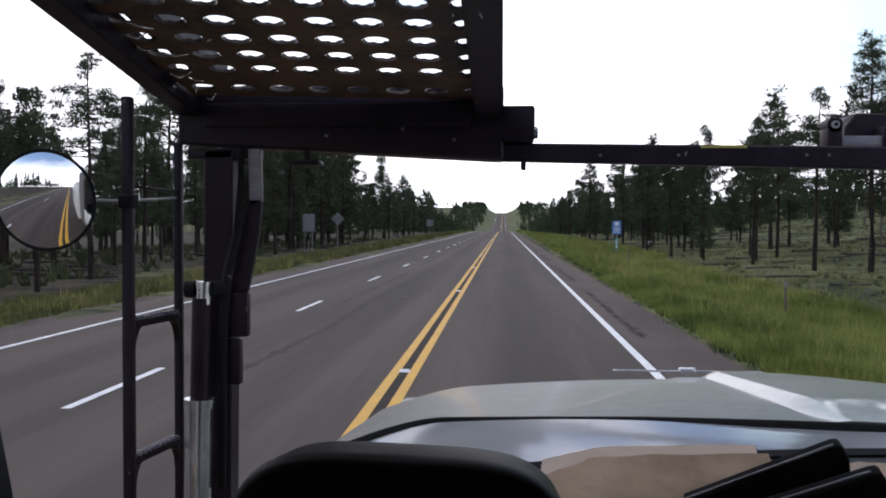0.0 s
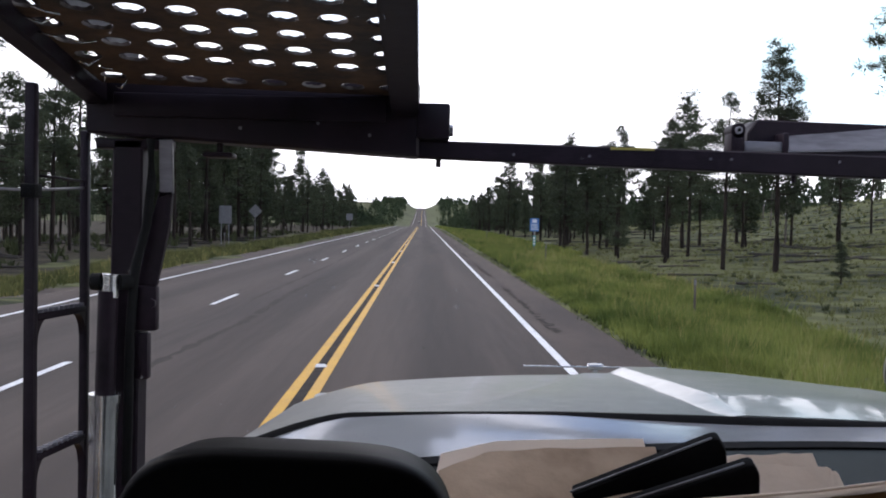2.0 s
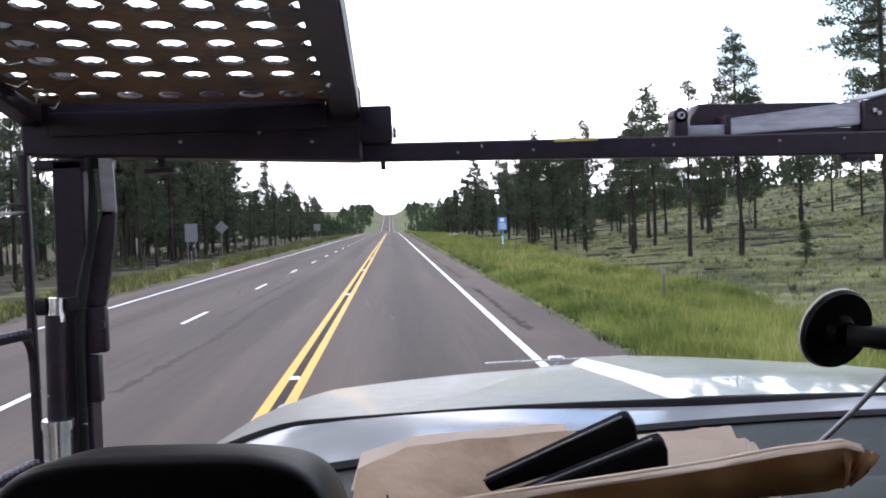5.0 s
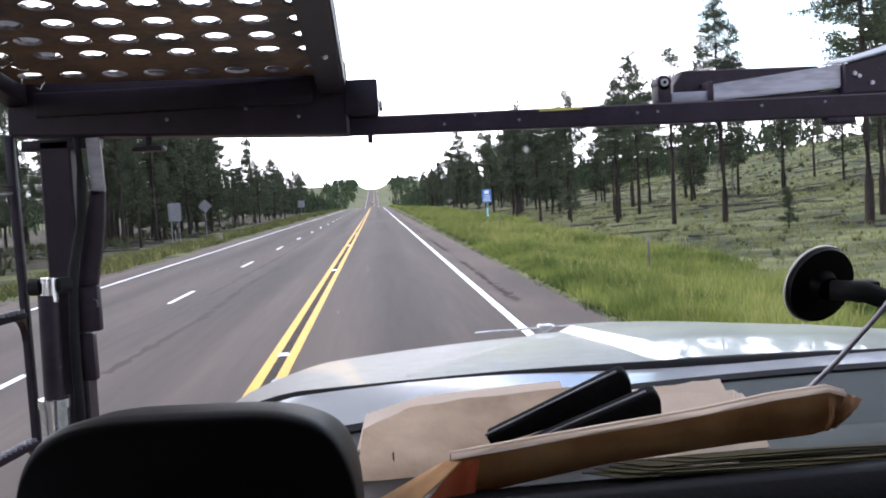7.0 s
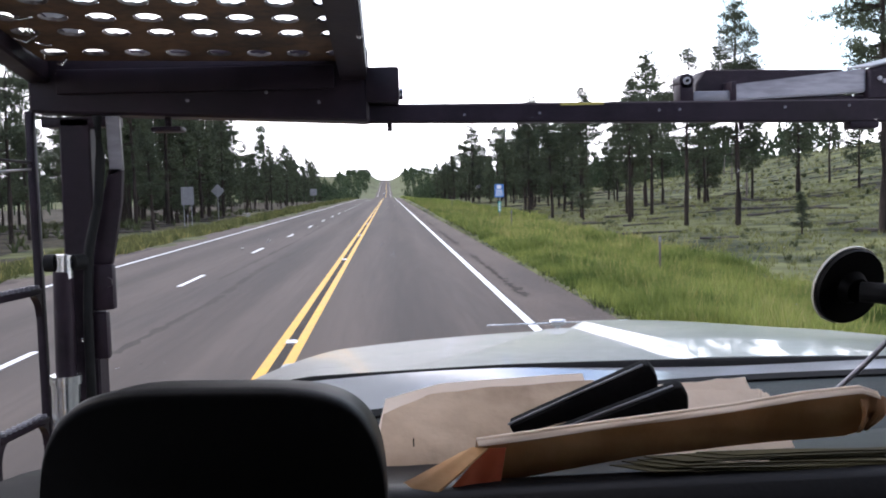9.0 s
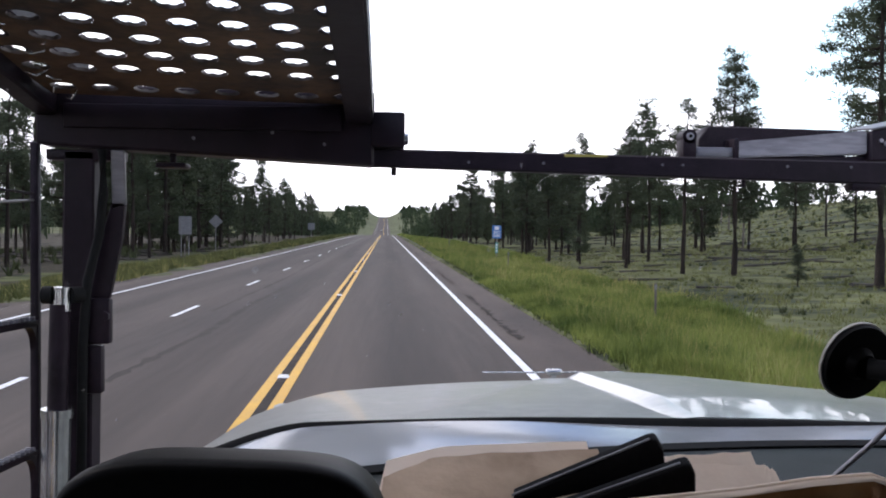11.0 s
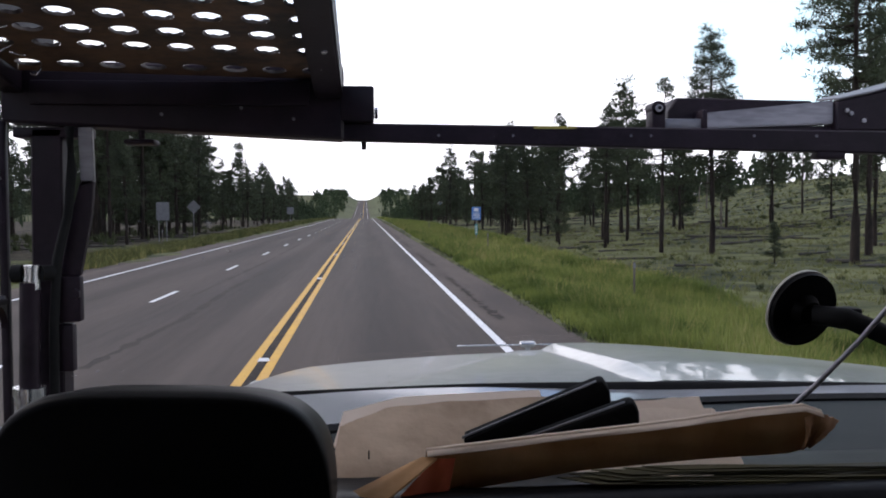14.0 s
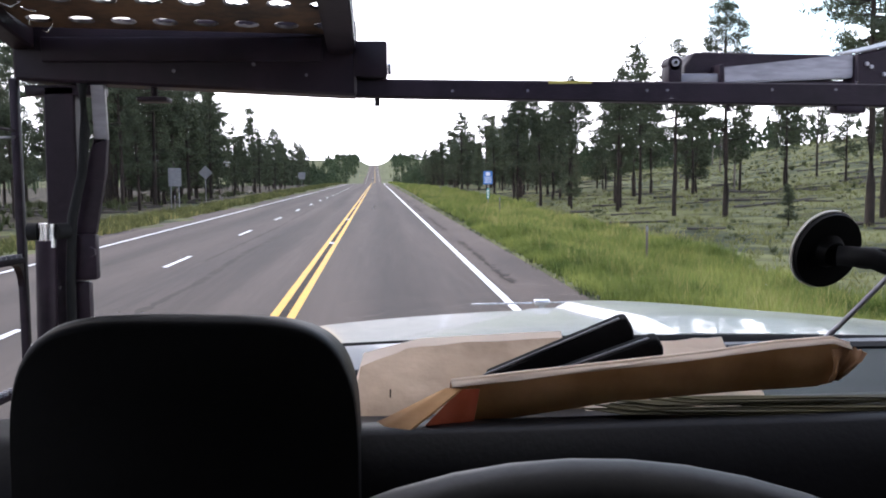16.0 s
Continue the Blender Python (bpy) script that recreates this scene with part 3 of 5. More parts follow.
marker_mesh = build_marker()
pad_mesh = finish("marker_pad", box((-0.065, -0.45, -0.003), (0.065, 0.20, 0.0015)), M_TAR)
for i in range(14):
    y = 13.4 + 16.3 * i
    ob = new("lane_marker", marker_mesh)
    ob.parent = road
    ob.location = (-1.85, y, float(rise(y)) + 0.006)
    pad = new("marker_pad", pad_mesh)
    pad.parent = road
    pad.location = (-1.85, y, float(rise(y)) + 0.006)
    if i == 0:
        ob["label"] = "white raised reflective marker"

# ---- truck ----
truck = thing("truck", (0.14, 1.5, 0.0), "silver work truck with black steel rack over its hood", "truck")
HX = 0.14


def hood_tilt(x):
    """The hood's rear edge hangs a little towards the passenger side."""
    return 0.005 + 0.016 * max(0.0, (x + 0.15) / 0.85)


def hood_z(x, y):
    d = abs(x - HX - 0.06) / 0.78
    base = 1.920 - 0.112 * (y - 1.45)
    k = max(0.0, min(1.0, (y - 1.45) / 1.15))
    drop = (0.012 + 0.030 * k) * d * d + (0.45 - 0.2 * k) * max(0.0, d - 0.88) ** 1.5
    left = -0.40 * (2.35 - y)
    crest = 0.160 - 0.030 * (2.5 - y)
    bulge = 0.005 * ease(x, left, left + 0.035) + 0.019 * min(1.0, max(0.0, (x - crest) / 0.038)) - 0.020 * ease(x, crest + 0.06, 0.85)
    bulge = float(bulge)
    front = 0.42 * max(0.0, y - 2.50) ** 2 / 0.10
    base -= hood_tilt(x) * (1 - k)
    return base - drop + bulge * min(1.0, (y - 1.40) / 0.3) - front


def hood_shape(u, v):
    return (u, v, hood_z(u, v))


def build_hood():
    us = [-0.72, -0.70, -0.67] + span(-0.64, 0.06, 60) + span(0.07, 0.27, 40) + span(0.28, 0.92, 30) + [0.95, 0.98, 1.0]
    return sheet(us, span(1.465, 2.72, 40), hood_shape, 0.012)


hood = part("hood", build_hood(), M_PAINT, truck, "pale silver painted hood with a raised centre", 60)


def edge(u):
    """Foot of the bowed windscreen along the cab's width."""
    return 1.01 - min(0.30, 0.125 * ((u - HX) / 0.5) ** 2)


def cowl_shape(u, v):
    d = abs(u - HX - 0.06) / 0.78
    return (u, v, 1.920 + 0.115 * (1.45 - v) - 0.012 * d * d - 0.45 * max(0.0, d - 0.88) ** 1.5)


def low_cowl(u, v):
    """The cowl falls away in a hollow behind the hood's seal towards the windscreen."""
    x, y, z = cowl_shape(u, 1.445)
    s = 1.445 - v
    return (u, v, z - 0.004 - hood_tilt(u) - 0.14 * s - 0.26 * s * s - 0.005 * math.sin(7.0 * u + 9.0 * v))


part("windscreen_foot", sheet(span(-0.80, 1.08, 40), span(0, 1, 3), lambda u, v: (u, edge(u) + 0.008, low_cowl(u, edge(u))[2] * (1 - v) + (cowl_shape(u, edge(u))[2] + 0.002) * v), 0.004), M_RUBBER, truck)
part("cowl_panel", sheet(span(-0.80, 1.08, 50), span(0, 1, 10), lambda u, v: low_cowl(u, edge(u) + (1.445 - edge(u)) * v), 0.012), M_COWL, truck, "", 60)
part("hood_seal", sheet(span(-0.76, 1.05, 60), span(0, 1, 7), lambda u, v: (u, 1.446 + 0.02 * v, cowl_shape(u, 1.45)[2] - hood_tilt(u) - 0.008 + (0.0118 - 0.0015 * max(0.0, u)) * math.sin(math.pi * v)), 0.003),
     M_RUBBER, truck, "black rubber seal", 60)


def build_fender(x0, x1):
    def f(u, v):
        s = 2 * u - 1
        return (x0 + (x1 - x0) * u, v, 1.46 - 0.16 * abs(s) ** 3 - 0.25 * max(0.0, v - 2.4) ** 2 - 0.10 * max(0.0, 1.9 - v))
    return sheet(span(0, 1, 12), span(1.2, 2.8, 16), f, 0.01)


part("fender", build_fender(-1.00, -0.66), M_PAINT, truck)
part("fender", build_fender(0.96, 1.30), M_PAINT, truck)
part("hood_side", sheet(span(1.47, 2.72, 20), span(0, 1, 5), lambda u, v: (-0.715 + 0.02 * v, u, (hood_z(-0.72, u)) * (1 - v) + 1.30 * v), 0.008), M_PAINT, truck)
part("hood_side", sheet(span(1.47, 2.72, 20), span(0, 1, 5), lambda u, v: (1.0, u, (hood_z(1.0, u)) * (1 - v) + 1.30 * v), 0.008), M_PAINT, truck)

# hood ornament: a small winged badge
orn = part("hood_ornament", box((0.115, 2.588, 1.799), (0.165, 2.612, 1.817), 0.008, 3), M_CHROME, truck, "chrome winged hood ornament")
part("wing", box((-0.07, 2.597, 1.8035), (0.116, 2.603, 1.8085), 0.002), M_CHROME, orn)
part("wing", box((0.164, 2.597, 1.8035), (0.35, 2.603, 1.8085), 0.002), M_CHROME, orn)
part("stem", rod((0.14, 2.60, 1.75), (0.14, 2.60, 1.80), 0.010), M_CHROME, orn)


# perforated steel platform over the hood
PX0, PX1, PY0, PY1 = -1.157, -0.385, 0.78, 2.20


RX = -1.085


def deck_z(y):
    return 2.536 - 0.115 * (y - 1.90)


platform = part("platform", slab([(PX0, 2.10, 2.412), (PX1, 2.10, 2.372), (PX1, 2.10, 2.548), (PX0, 2.10, 2.548)], (0, 0.10, 0), 0.006), M_BLACKSTEEL, truck, "black steel platform frame")


ROWS = [2.035] + [1.885 - 0.0990 * j for j in range(11)]
COLS = [-0.4500 - 0.0863 * i for i in range(8)]     # eight across


def askew(x):
    """The plate sits slightly askew in its frame."""
    return 0.09 * (x + 0.53)


HOLES = [(x, y + askew(x)) for y in ROWS for x in COLS]


def build_grating():
    """Steel plate with rows of round holes."""
    b = bmesh.new()
    r, n = 0.0265, 16
    ends = [2.095] + [(p + q) / 2 for p, q in zip(ROWS, ROWS[1:])] + [ROWS[-1] - 0.06]
    for j, cy in enumerate(ROWS):
        for cx in COLS:
            sq, ring = [], []
            for k in range(n):
                a = 2 * math.pi * k / n
                c, s = math.cos(a), math.sin(a)
                m = max(abs(c), abs(s))
                reach = (ends[j] - cy) if s > 0 else (cy - ends[j + 1])
                x = cx + c / m * 0.04315
                y = cy + s / m * reach + askew(x)
                sq.append(b.verts.new((x, y, deck_z(y))))
                x = cx + c * r
                y = cy + s * r + askew(x)
                ring.append(b.verts.new((x, y, deck_z(y) + 0.002)))
            for k in range(n):
                q = (k + 1) % n
                b.faces.new((sq[k], sq[q], ring[q], ring[k]))
    bmesh.ops.remove_doubles(b, verts=b.verts, dist=0.0005)
    return b


def build_rim():
    """Raised, slightly notched collar of one hole."""
    b = bmesh.new()
    n = 20
    low, high = [], []
    for k in range(n):
        a = 2 * math.pi * k / n
        c, s = math.cos(a), math.sin(a)
        low.append(b.verts.new((c * 0.0267, s * 0.0267, -0.115 * s * 0.0267 + 0.0015)))
        high.append(b.verts.new((c * 0.0242, s * 0.0242, -0.115 * s * 0.0242 + 0.0068 + (0.0022 if k % 3 == 0 else 0))))
    for k in range(n):
        q = (k + 1) % n
        b.faces.new((low[k], low[q], high[q], high[k]))
    return finish("rim", b, M_RIM, 40)


part("grating", build_grating(), M_RUSTY, platform, "rusty brown perforated steel plate with round holes", 30)
rim_mesh = build_rim()
for n, (x, y) in enumerate(HOLES):
    ob = new("hole_rim", rim_mesh)
    ob.parent = platform
    ob.matrix_parent_inverse = platform.matrix_world.inverted()
    ob.location = (x, y, deck_z(y))
    if n == 0:
        ob["label"] = "worn bare metal collar"


def beam(x0, x1, y0, y1, drop, top=0.03):
    b = bmesh.new()
    lo = [b.verts.new(p) for p in ((x0, y0, deck_z(y0) - drop), (x1, y0, deck_z(y0) - drop), (x1, y1, deck_z(y1) - drop), (x0, y1, deck_z(y1) - drop))]
    hi = [b.verts.new(p) for p in ((x0, y0, deck_z(y0) + top), (x1, y0, deck_z(y0) + top), (x1, y1, deck_z(y1) + top), (x0, y1, deck_z(y1) + top))]
    b.faces.new(lo[::-1])
    b.faces.new(hi)
    for k in range(4):
        b.faces.new((lo[k], lo[(k + 1) % 4], hi[(k + 1) % 4], hi[k]))
    bmesh.ops.bevel(b, geom=b.edges[:], offset=0.005, segments=2, affect='EDGES')
    return b


part("side_rail", beam(-0.450, -0.387, PY0, 2.102, 0.045), M_BLACKSTEEL, platform)
part("side_rail", slab([(-1.157, 2.102, 2.478), (-1.157, 2.102, 2.55), (RX, PY0, 2.70), (RX, PY0, 2.628)], (0.05, 0, 0), 0.005), M_BLACKSTEEL, platform)
part("cross_rail", beam(-1.09, -0.462, 0.78, 0.84, 0.05), M_BLACKSTEEL, platform)
part("lip", box((-1.09, 2.088, 2.45), (-0.462, 2.102, 2.505), 0.004), M_BLACKSTEEL, platform)
part("corner_box", box((-0.392, 2.095, 2.416), (-0.313, 2.195, 2.498), 0.006), M_BLACKSTEEL, platform)
part("end_bolt", rod((-0.312, 2.15, 2.44), (-0.304, 2.15, 2.44), 0.014, seg=6), M_CHROME, platform)
for x, y, z in ((-0.62, 2.099, 2.445), (-0.50, 2.099, 2.42), (-0.80, 2.099, 2.43), (-1.05, 2.099, 2.47)):
    part("rivet", rod((x, y + 0.004, z), (x, y - 0.004, z), 0.004, seg=8), M_BOOM, platform)
part("lug", box((-0.89, 2.11, 2.362), (-0.82, 2.17, 2.374), 0.005), M_BLACKSTEEL, platform)
part("lug_stem", rod((-0.855, 2.14, 2.372), (-0.855, 2.14, 2.40), 0.008), M_BLACKSTEEL, platform)
part("lower_flange", box((-1.14, 2.12, 2.378), (-0.97, 2.18, 2.402), 0.003), M_BLACKSTEEL, platform)
# added plate above the grating, blocks the sky behind the left holes
part("hole_blocker", slab([(-1.08, 0.82, deck_z(0.82) + 0.03), (-1.08, 2.06, deck_z(2.06) + 0.03), (-1.08, 2.06, 2.60), (-1.08, 0.82, 2.74)], (0.06, 0, 0), 0.008), M_BLACKSTEEL, platform, "dark plate added over the grating to darken its left holes")

# bent bare-metal tags along the platform's outer edge
rtag = random.Random(4)
for k in range(11):
    y = 1.25 + 0.075 * k
    x, z = -1.07 + rtag.uniform(0, 0.06), deck_z(y) - rtag.uniform(0.005, 0.03)
    dx, dy = rtag.uniform(0.012, 0.045), rtag.uniform(-0.02, 0.02)
    part("wire_tie", tube([(x, y, z), (x + dx * 0.5, y + dy, z - 0.006), (x + dx, y + dy * 2, z + rtag.uniform(-0.012, 0.012))], 0.0018, 6), M_CHROME, platform, "bright twisted wire tie" if k == 0 else "")

# cross bar
bar = part("cross_bar", slab([(-0.394, 2.127, 2.3725), (1.45, 2.127, 2.331), (1.45, 2.127, 2.393), (-0.394, 2.127, 2.4145)], (0, 0.046, 0), 0.004), M_BLACKSTEEL, truck, "black square steel cross bar")
part("sticker", box((0.07, 2.125, 2.4015), (0.175, 2.1275, 2.4070)), M_YSTICK, bar, "worn yellow sticker")
part("bolt", rod((-0.338, 2.15, 2.352), (-0.338, 2.15, 2.378), 0.007, seg=6), M_BLACKSTEEL, bar)
part("bolt", rod((0.52, 2.15, 2.334), (0.52, 2.15, 2.360), 0.006, seg=6), M_BLACKSTEEL, bar)
part("lug", box((0.785, 2.13, 2.328), (0.86, 2.17, 2.350), 0.006), M_BLACKSTEEL, bar)
for x in (-0.16, 0.02, 0.31, 0.36, 0.62, 0.78):
    part("rivet", rod((x, 2.129, 2.385), (x, 2.124, 2.385), 0.0034, seg=8), M_BOOM, bar)

# boom lying behind the bar
boom = part("boom", slab([(0.516, 2.46, 2.43), (0.94, 2.46, 2.43), (0.94, 2.46, 2.5135), (0.543, 2.46, 2.521), (0.517, 2.46, 2.484)], (0, 0.10, 0), 0.004), M_BLACKSTEEL, truck, "dark boom with a bright telescopic section")


def build_section():
    b = bmesh.new()
    x0, x1 = 0.604, 0.973
    lo = [(x0, 2.40, 2.428), (x0, 2.459, 2.428), (x0, 2.459, 2.472), (x0, 2.40, 2.472)]
    hi = [(x1, 2.40, 2.443), (x1, 2.459, 2.443), (x1, 2.459, 2.512), (x1, 2.40, 2.508)]
    a = [b.verts.new(p) for p in lo]
    c = [b.verts.new(p) for p in hi]
    b.faces.new(a[::-1])
    b.faces.new(c)
    for k in range(4):
        b.faces.new((a[k], a[(k + 1) % 4], c[(k + 1) % 4], c[k]))
    bmesh.ops.bevel(b, geom=b.edges[:], offset=0.004, segments=2, affect='EDGES')
    return b


part("telescopic_section", build_section(), M_SECTION, boom, "bright aluminium telescopic section")
part("section_base", box((0.61, 2.412, 2.398), (0.974, 2.458, 2.436), 0.003), M_BLACKSTEEL, boom)
part("inner_section", box((0.49, 2.405, 2.428), (0.60, 2.459, 2.456), 0.004), M_BOOM, boom)
part("collar", box((0.592, 2.395, 2.424), (0.607, 2.47, 2.480), 0.004), M_BLACKSTEEL, boom)
part("end_block", slab([(0.972, 2.385, 2.422), (1.60, 2.385, 2.422), (1.60, 2.385, 2.66), (1.08, 2.385, 2.527), (0.972, 2.385, 2.505)], (0, 0.075, 0), 0.005), M_BLACKSTEEL, boom, "dark knuckle block")
part("knuckle_cover", slab([(0.974, 2.383, 2.5065), (1.08, 2.383, 2.5285), (1.60, 2.383, 2.661), (1.60, 2.383, 2.668), (1.078, 2.383, 2.534), (0.974, 2.383, 2.512)], (0, 0.13, 0.012), 0.002), M_BOOM, boom, "pale sloping cover plate")
for x, z in ((1.000, 2.478), (1.013, 2.470), (1.05, 2.45)):
    part("bolt", rod((x, 2.386, z), (x, 2.378, z), 0.006, seg=6), M_ALU, boom)
lug = bmesh.new()
rod((0.470, 2.40, 2.484), (0.470, 2.46, 2.484), 0.020, seg=20, bm=lug)
box((0.452, 2.40, 2.428), (0.489, 2.46, 2.484), 0.003, bm=lug)
eye = part("end_lug", lug, M_BLACKSTEEL, boom, "dark end lug with a bright eye")
part("eye", rod((0.470, 2.394, 2.484), (0.470, 2.402, 2.484), 0.010, seg=16), M_ALU, boom)
part("eye_pin", rod((0.470, 2.390, 2.484), (0.470, 2.395, 2.484), 0.005, seg=12), M_RUBBER, boom)

# post with lift cylinder
post = part("post", slab([(-1.10, 2.12, 2.40), (-1.03, 2.12, 2.40), (-1.042, 2.12, 1.2), (-1.115, 2.12, 1.2)], (0, 0.07, 0), 0.004),
            M_BLACKSTEEL, truck, "black square steel post")
part("flat_arm", slab([(-0.985, 2.10, 2.28), (-0.955, 2.10, 2.28), (-0.962, 2.10, 2.20), (-0.99, 2.10, 2.06), (-1.035, 2.10, 2.06), (-1.008, 2.10, 2.2)],
                      (0, 0.02, 0), 0.002), M_BLACKSTEEL, post, "worn flat steel arm")
part("grey_plate", slab([(-0.988, 2.10, 2.40), (-0.957, 2.10, 2.40), (-0.954, 2.10, 2.275), (-0.984, 2.10, 2.262)], (0, 0.015, 0), 0.002), M_BOOM, post, "bare grey steel plate")
part("hose", tube([(-1.000, 2.08, 2.40), (-0.997, 2.08, 2.3), (-1.006, 2.075, 2.2), (-1.03, 2.07, 2.1), (-1.04, 2.07, 1.95), (-1.045, 2.07, 1.6)], 0.011),
     M_RUBBER, post, "black rubber hydraulic hose")
part("latch_plate", box((-1.045, 2.085, 1.955), (-0.985, 2.115, 2.06), 0.006), M_BLACKSTEEL, post)
part("latch_bolt", rod((-0.995, 2.085, 2.02), (-0.995, 2.072, 2.02), 0.012, seg=6), M_BLACKSTEEL, post)
part("lower_plate", box((-1.05, 2.09, 1.84), (-1.005, 2.12, 1.95), 0.005), M_BLACKSTEEL, post)
cyl = part("lift_cylinder", rod((-1.083, 2.05, 2.05), (-1.09, 2.05, 1.78), 0.022, seg=20), M_BLACKSTEEL, truck, "black lift cylinder with chrome ends")
part("rod_end", rod((-1.080, 2.05, 2.035), (-1.078, 2.05, 2.088), 0.0195, seg=16), M_CHROME, cyl, "chrome rod end")
part("pivot", rod((-1.120, 2.05, 2.07), (-1.098, 2.05, 2.07), 0.020, seg=16), M_RUBBER, cyl)
part("pivot", rod((-1.060, 2.05, 2.07), (-1.040, 2.07, 2.07), 0.018, seg=16), M_RUBBER, cyl)
part("clevis", rod((-1.09, 2.05, 1.812), (-1.096, 2.05, 1.50), 0.031, seg=20), M_CHROME, cyl, "dull chrome lower sleeve")
part("clevis_ring", rod((-1.0895, 2.05, 1.815), (-1.09, 2.05, 1.795), 0.035, seg=20), M_CHROME, cyl)

# ladder
ladder = part("ladder", box((-1.218, 1.918, 0.9), (-1.194, 1.942, 2.50), 0.005), M_BLACKSTEEL, truck, "black steel access ladder with serrated rungs")
part("rail", box((-1.184, 2.139, 0.9), (-1.164, 2.161, 2.42), 0.005), M_BLACKSTEEL, ladder)
for z in (2.013, 1.708, 1.405, 1.10):
    bmr = bmesh.new()
    join(bmr, slab([(-1.216, 1.94, z - 0.022), (-1.186, 2.14, z - 0.022), (-1.164, 2.14, z - 0.022), (-1.194, 1.94, z - 0.022)], (0, 0, 0.016), 0.003))
    for sd, y in ((1, 1.941), (-1, 2.139)):
        x = -1.212 if sd == 1 else -1.183
        arc = [(x, y, z - 0.021)] + [(x, y + sd * 0.050 * (1 - math.sin(radians(15 * k))), z - 0.021 - 0.055 * (1 - math.cos(radians(15 * k)))) for k in range(7)]
        join(bmr, slab(arc, (0.016, 0, 0)))
    rung = part("rung", bmr, M_BLACKSTEEL, ladder)
    for k in range(9):
        y = 1.952 + k * 0.0208
        x = -1.214 + 0.15 * (y - 1.94)
        part("tooth", slab([(x, y, z - 0.0068), (x, y + 0.0075, z - 0.0068), (x, y + 0.006, z + 0.001), (x, y + 0.001, z + 0.001)], (0.020, 0.005, 0)), M_BOOM, rung)

# round mirror on the ladder
def turned(bm):
    """Turn the mirror head a little towards the cab."""
    c = Vector((-1.349, 1.85, 2.271))
    bmesh.ops.transform(bm, matrix=Matrix.Translation(c) @ pose(0, 0, 0, 6, 0, 4) @ Matrix.Translation(-c), verts=bm.verts)
    return bm


mirror = part("mirror", turned(rod((-1.349, 1.842, 2.271), (-1.349, 1.868, 2.271), 0.108, 0.098, seg=48)), M_RUBBER, truck, "round convex mirror with black rim")


def build_convex():
    b = bmesh.new()
    R, r = 0.26, 0.101
    rings = []
    for i in range(13):
        a = math.asin(r / R) * i / 12
        rings.append([b.verts.new((-1.349 + R * math.sin(a) * math.cos(p), 1.8415 - (R * math.cos(a) - R * math.cos(math.asin(r / R))) * 0.7,
                                   2.271 + R * math.sin(a) * math.sin(p))) for p in [2 * math.pi * k / 48 for k in range(48)]])
    for a, c in zip(rings, rings[1:]):
        for k in range(48):
            b.faces.new((a[k], a[(k + 1) % 48], c[(k + 1) % 48], c[k]))
    bmesh.ops.remove_doubles(b, verts=b.verts, dist=1e-5)
    bmesh.ops.recalc_face_normals(b, faces=b.faces[:])
    return turned(b)


part("mirror_glass", build_convex(), M_MIRROR, mirror, "silvered convex glass", 80)
part("mirror_arm", tube([(-1.30, 1.868, 2.271), (-1.25, 1.885, 2.272), (-1.205, 1.93, 2.272), (-1.174, 2.15, 2.285)], 0.003), M_ALU, mirror, "thin bright bracket arm")
part("mirror_clamp", box((-1.222, 1.910, 2.255), (-1.190, 1.950, 2.285), 0.004), M_RUBBER, mirror)
part("brace_wire", tube([(-1.205, 1.93, 2.305), (-1.174, 2.15, 2.30)], 0.003), M_BLACKSTEEL, ladder)

# ---- cab ----
dash = part("dash_panel", sheet(span(-0.62, 1.22, 30), span(0, 1, 30), lambda u, v: (
    u, 0.80 - 0.52 * v, 1.960 + 0.012 * min(1, v / 0.3) + 0.045 * min(1, v / 0.55) + 0.025 * ease(v, 0.60, 0.70) - 1.9 * max(0.0, v - 0.725) ** 1.25), 0.015),
    M_DASH, truck, "black vinyl dash panel", 60)
part("dash_pad", sheet(span(-0.66, 1.20, 20), span(0, 1, 8), lambda u, v: (u, edge(u) - 0.02 - (edge(u) - 0.645) * v, cowl_shape(u, edge(u))[2] * (1 - v) + 1.998 * v), 0.006), M_DASHTOP, truck,
     "dark teal defroster pad along the windscreen")
part("dash_face", box((-0.95, 0.27, 1.2), (1.22, 0.30, 1.90), 0.01), M_DASH, truck)


def build_pod():
    """Rounded instrument hood."""
    b = bmesh.new()
    prof = []
    xc, hw, zt, zb = -0.4290, 0.0765, 2.1240, 1.80
    for k in range(41):
        a = math.pi * k / 40
        c, s = math.cos(a), math.sin(a)
        x = xc - hw * (1 if c > 0 else -1) * abs(c) ** 0.47
        z = 2.04 + (zt - 0.035 * (x - xc) - 2.04) * abs(s) ** 0.43
        prof.append((x, z))
    prof = [(xc - hw, zb)] + prof + [(xc + hw, zb)]
    rings = []
    for y, sc in ((0.3765, 0.984), (0.3767, 0.990), (0.3782, 0.9955), (0.381, 0.999), (0.386, 1.0), (0.43, 0.998), (0.49, 0.98), (0.53, 0.945), (0.545, 0.88)):
        rings.append([b.verts.new((xc + (x - xc) * sc, y, zb + (z - zb) * sc - 0.16 * max(0, y - 0.395))) for x, z in prof])
    for a, c in zip(rings, rings[1:]):
        for k in range(len(prof) - 1):
            b.faces.new((a[k], a[k + 1], c[k + 1], c[k]))
    b.faces.new(rings[0])
    b.faces.new(rings[-1][::-1])
    bmesh.ops.recalc_face_normals(b, faces=b.faces[:])
    return b


part("instrument_hood", build_pod(), M_POD, truck, "black rounded instrument hood", 50)


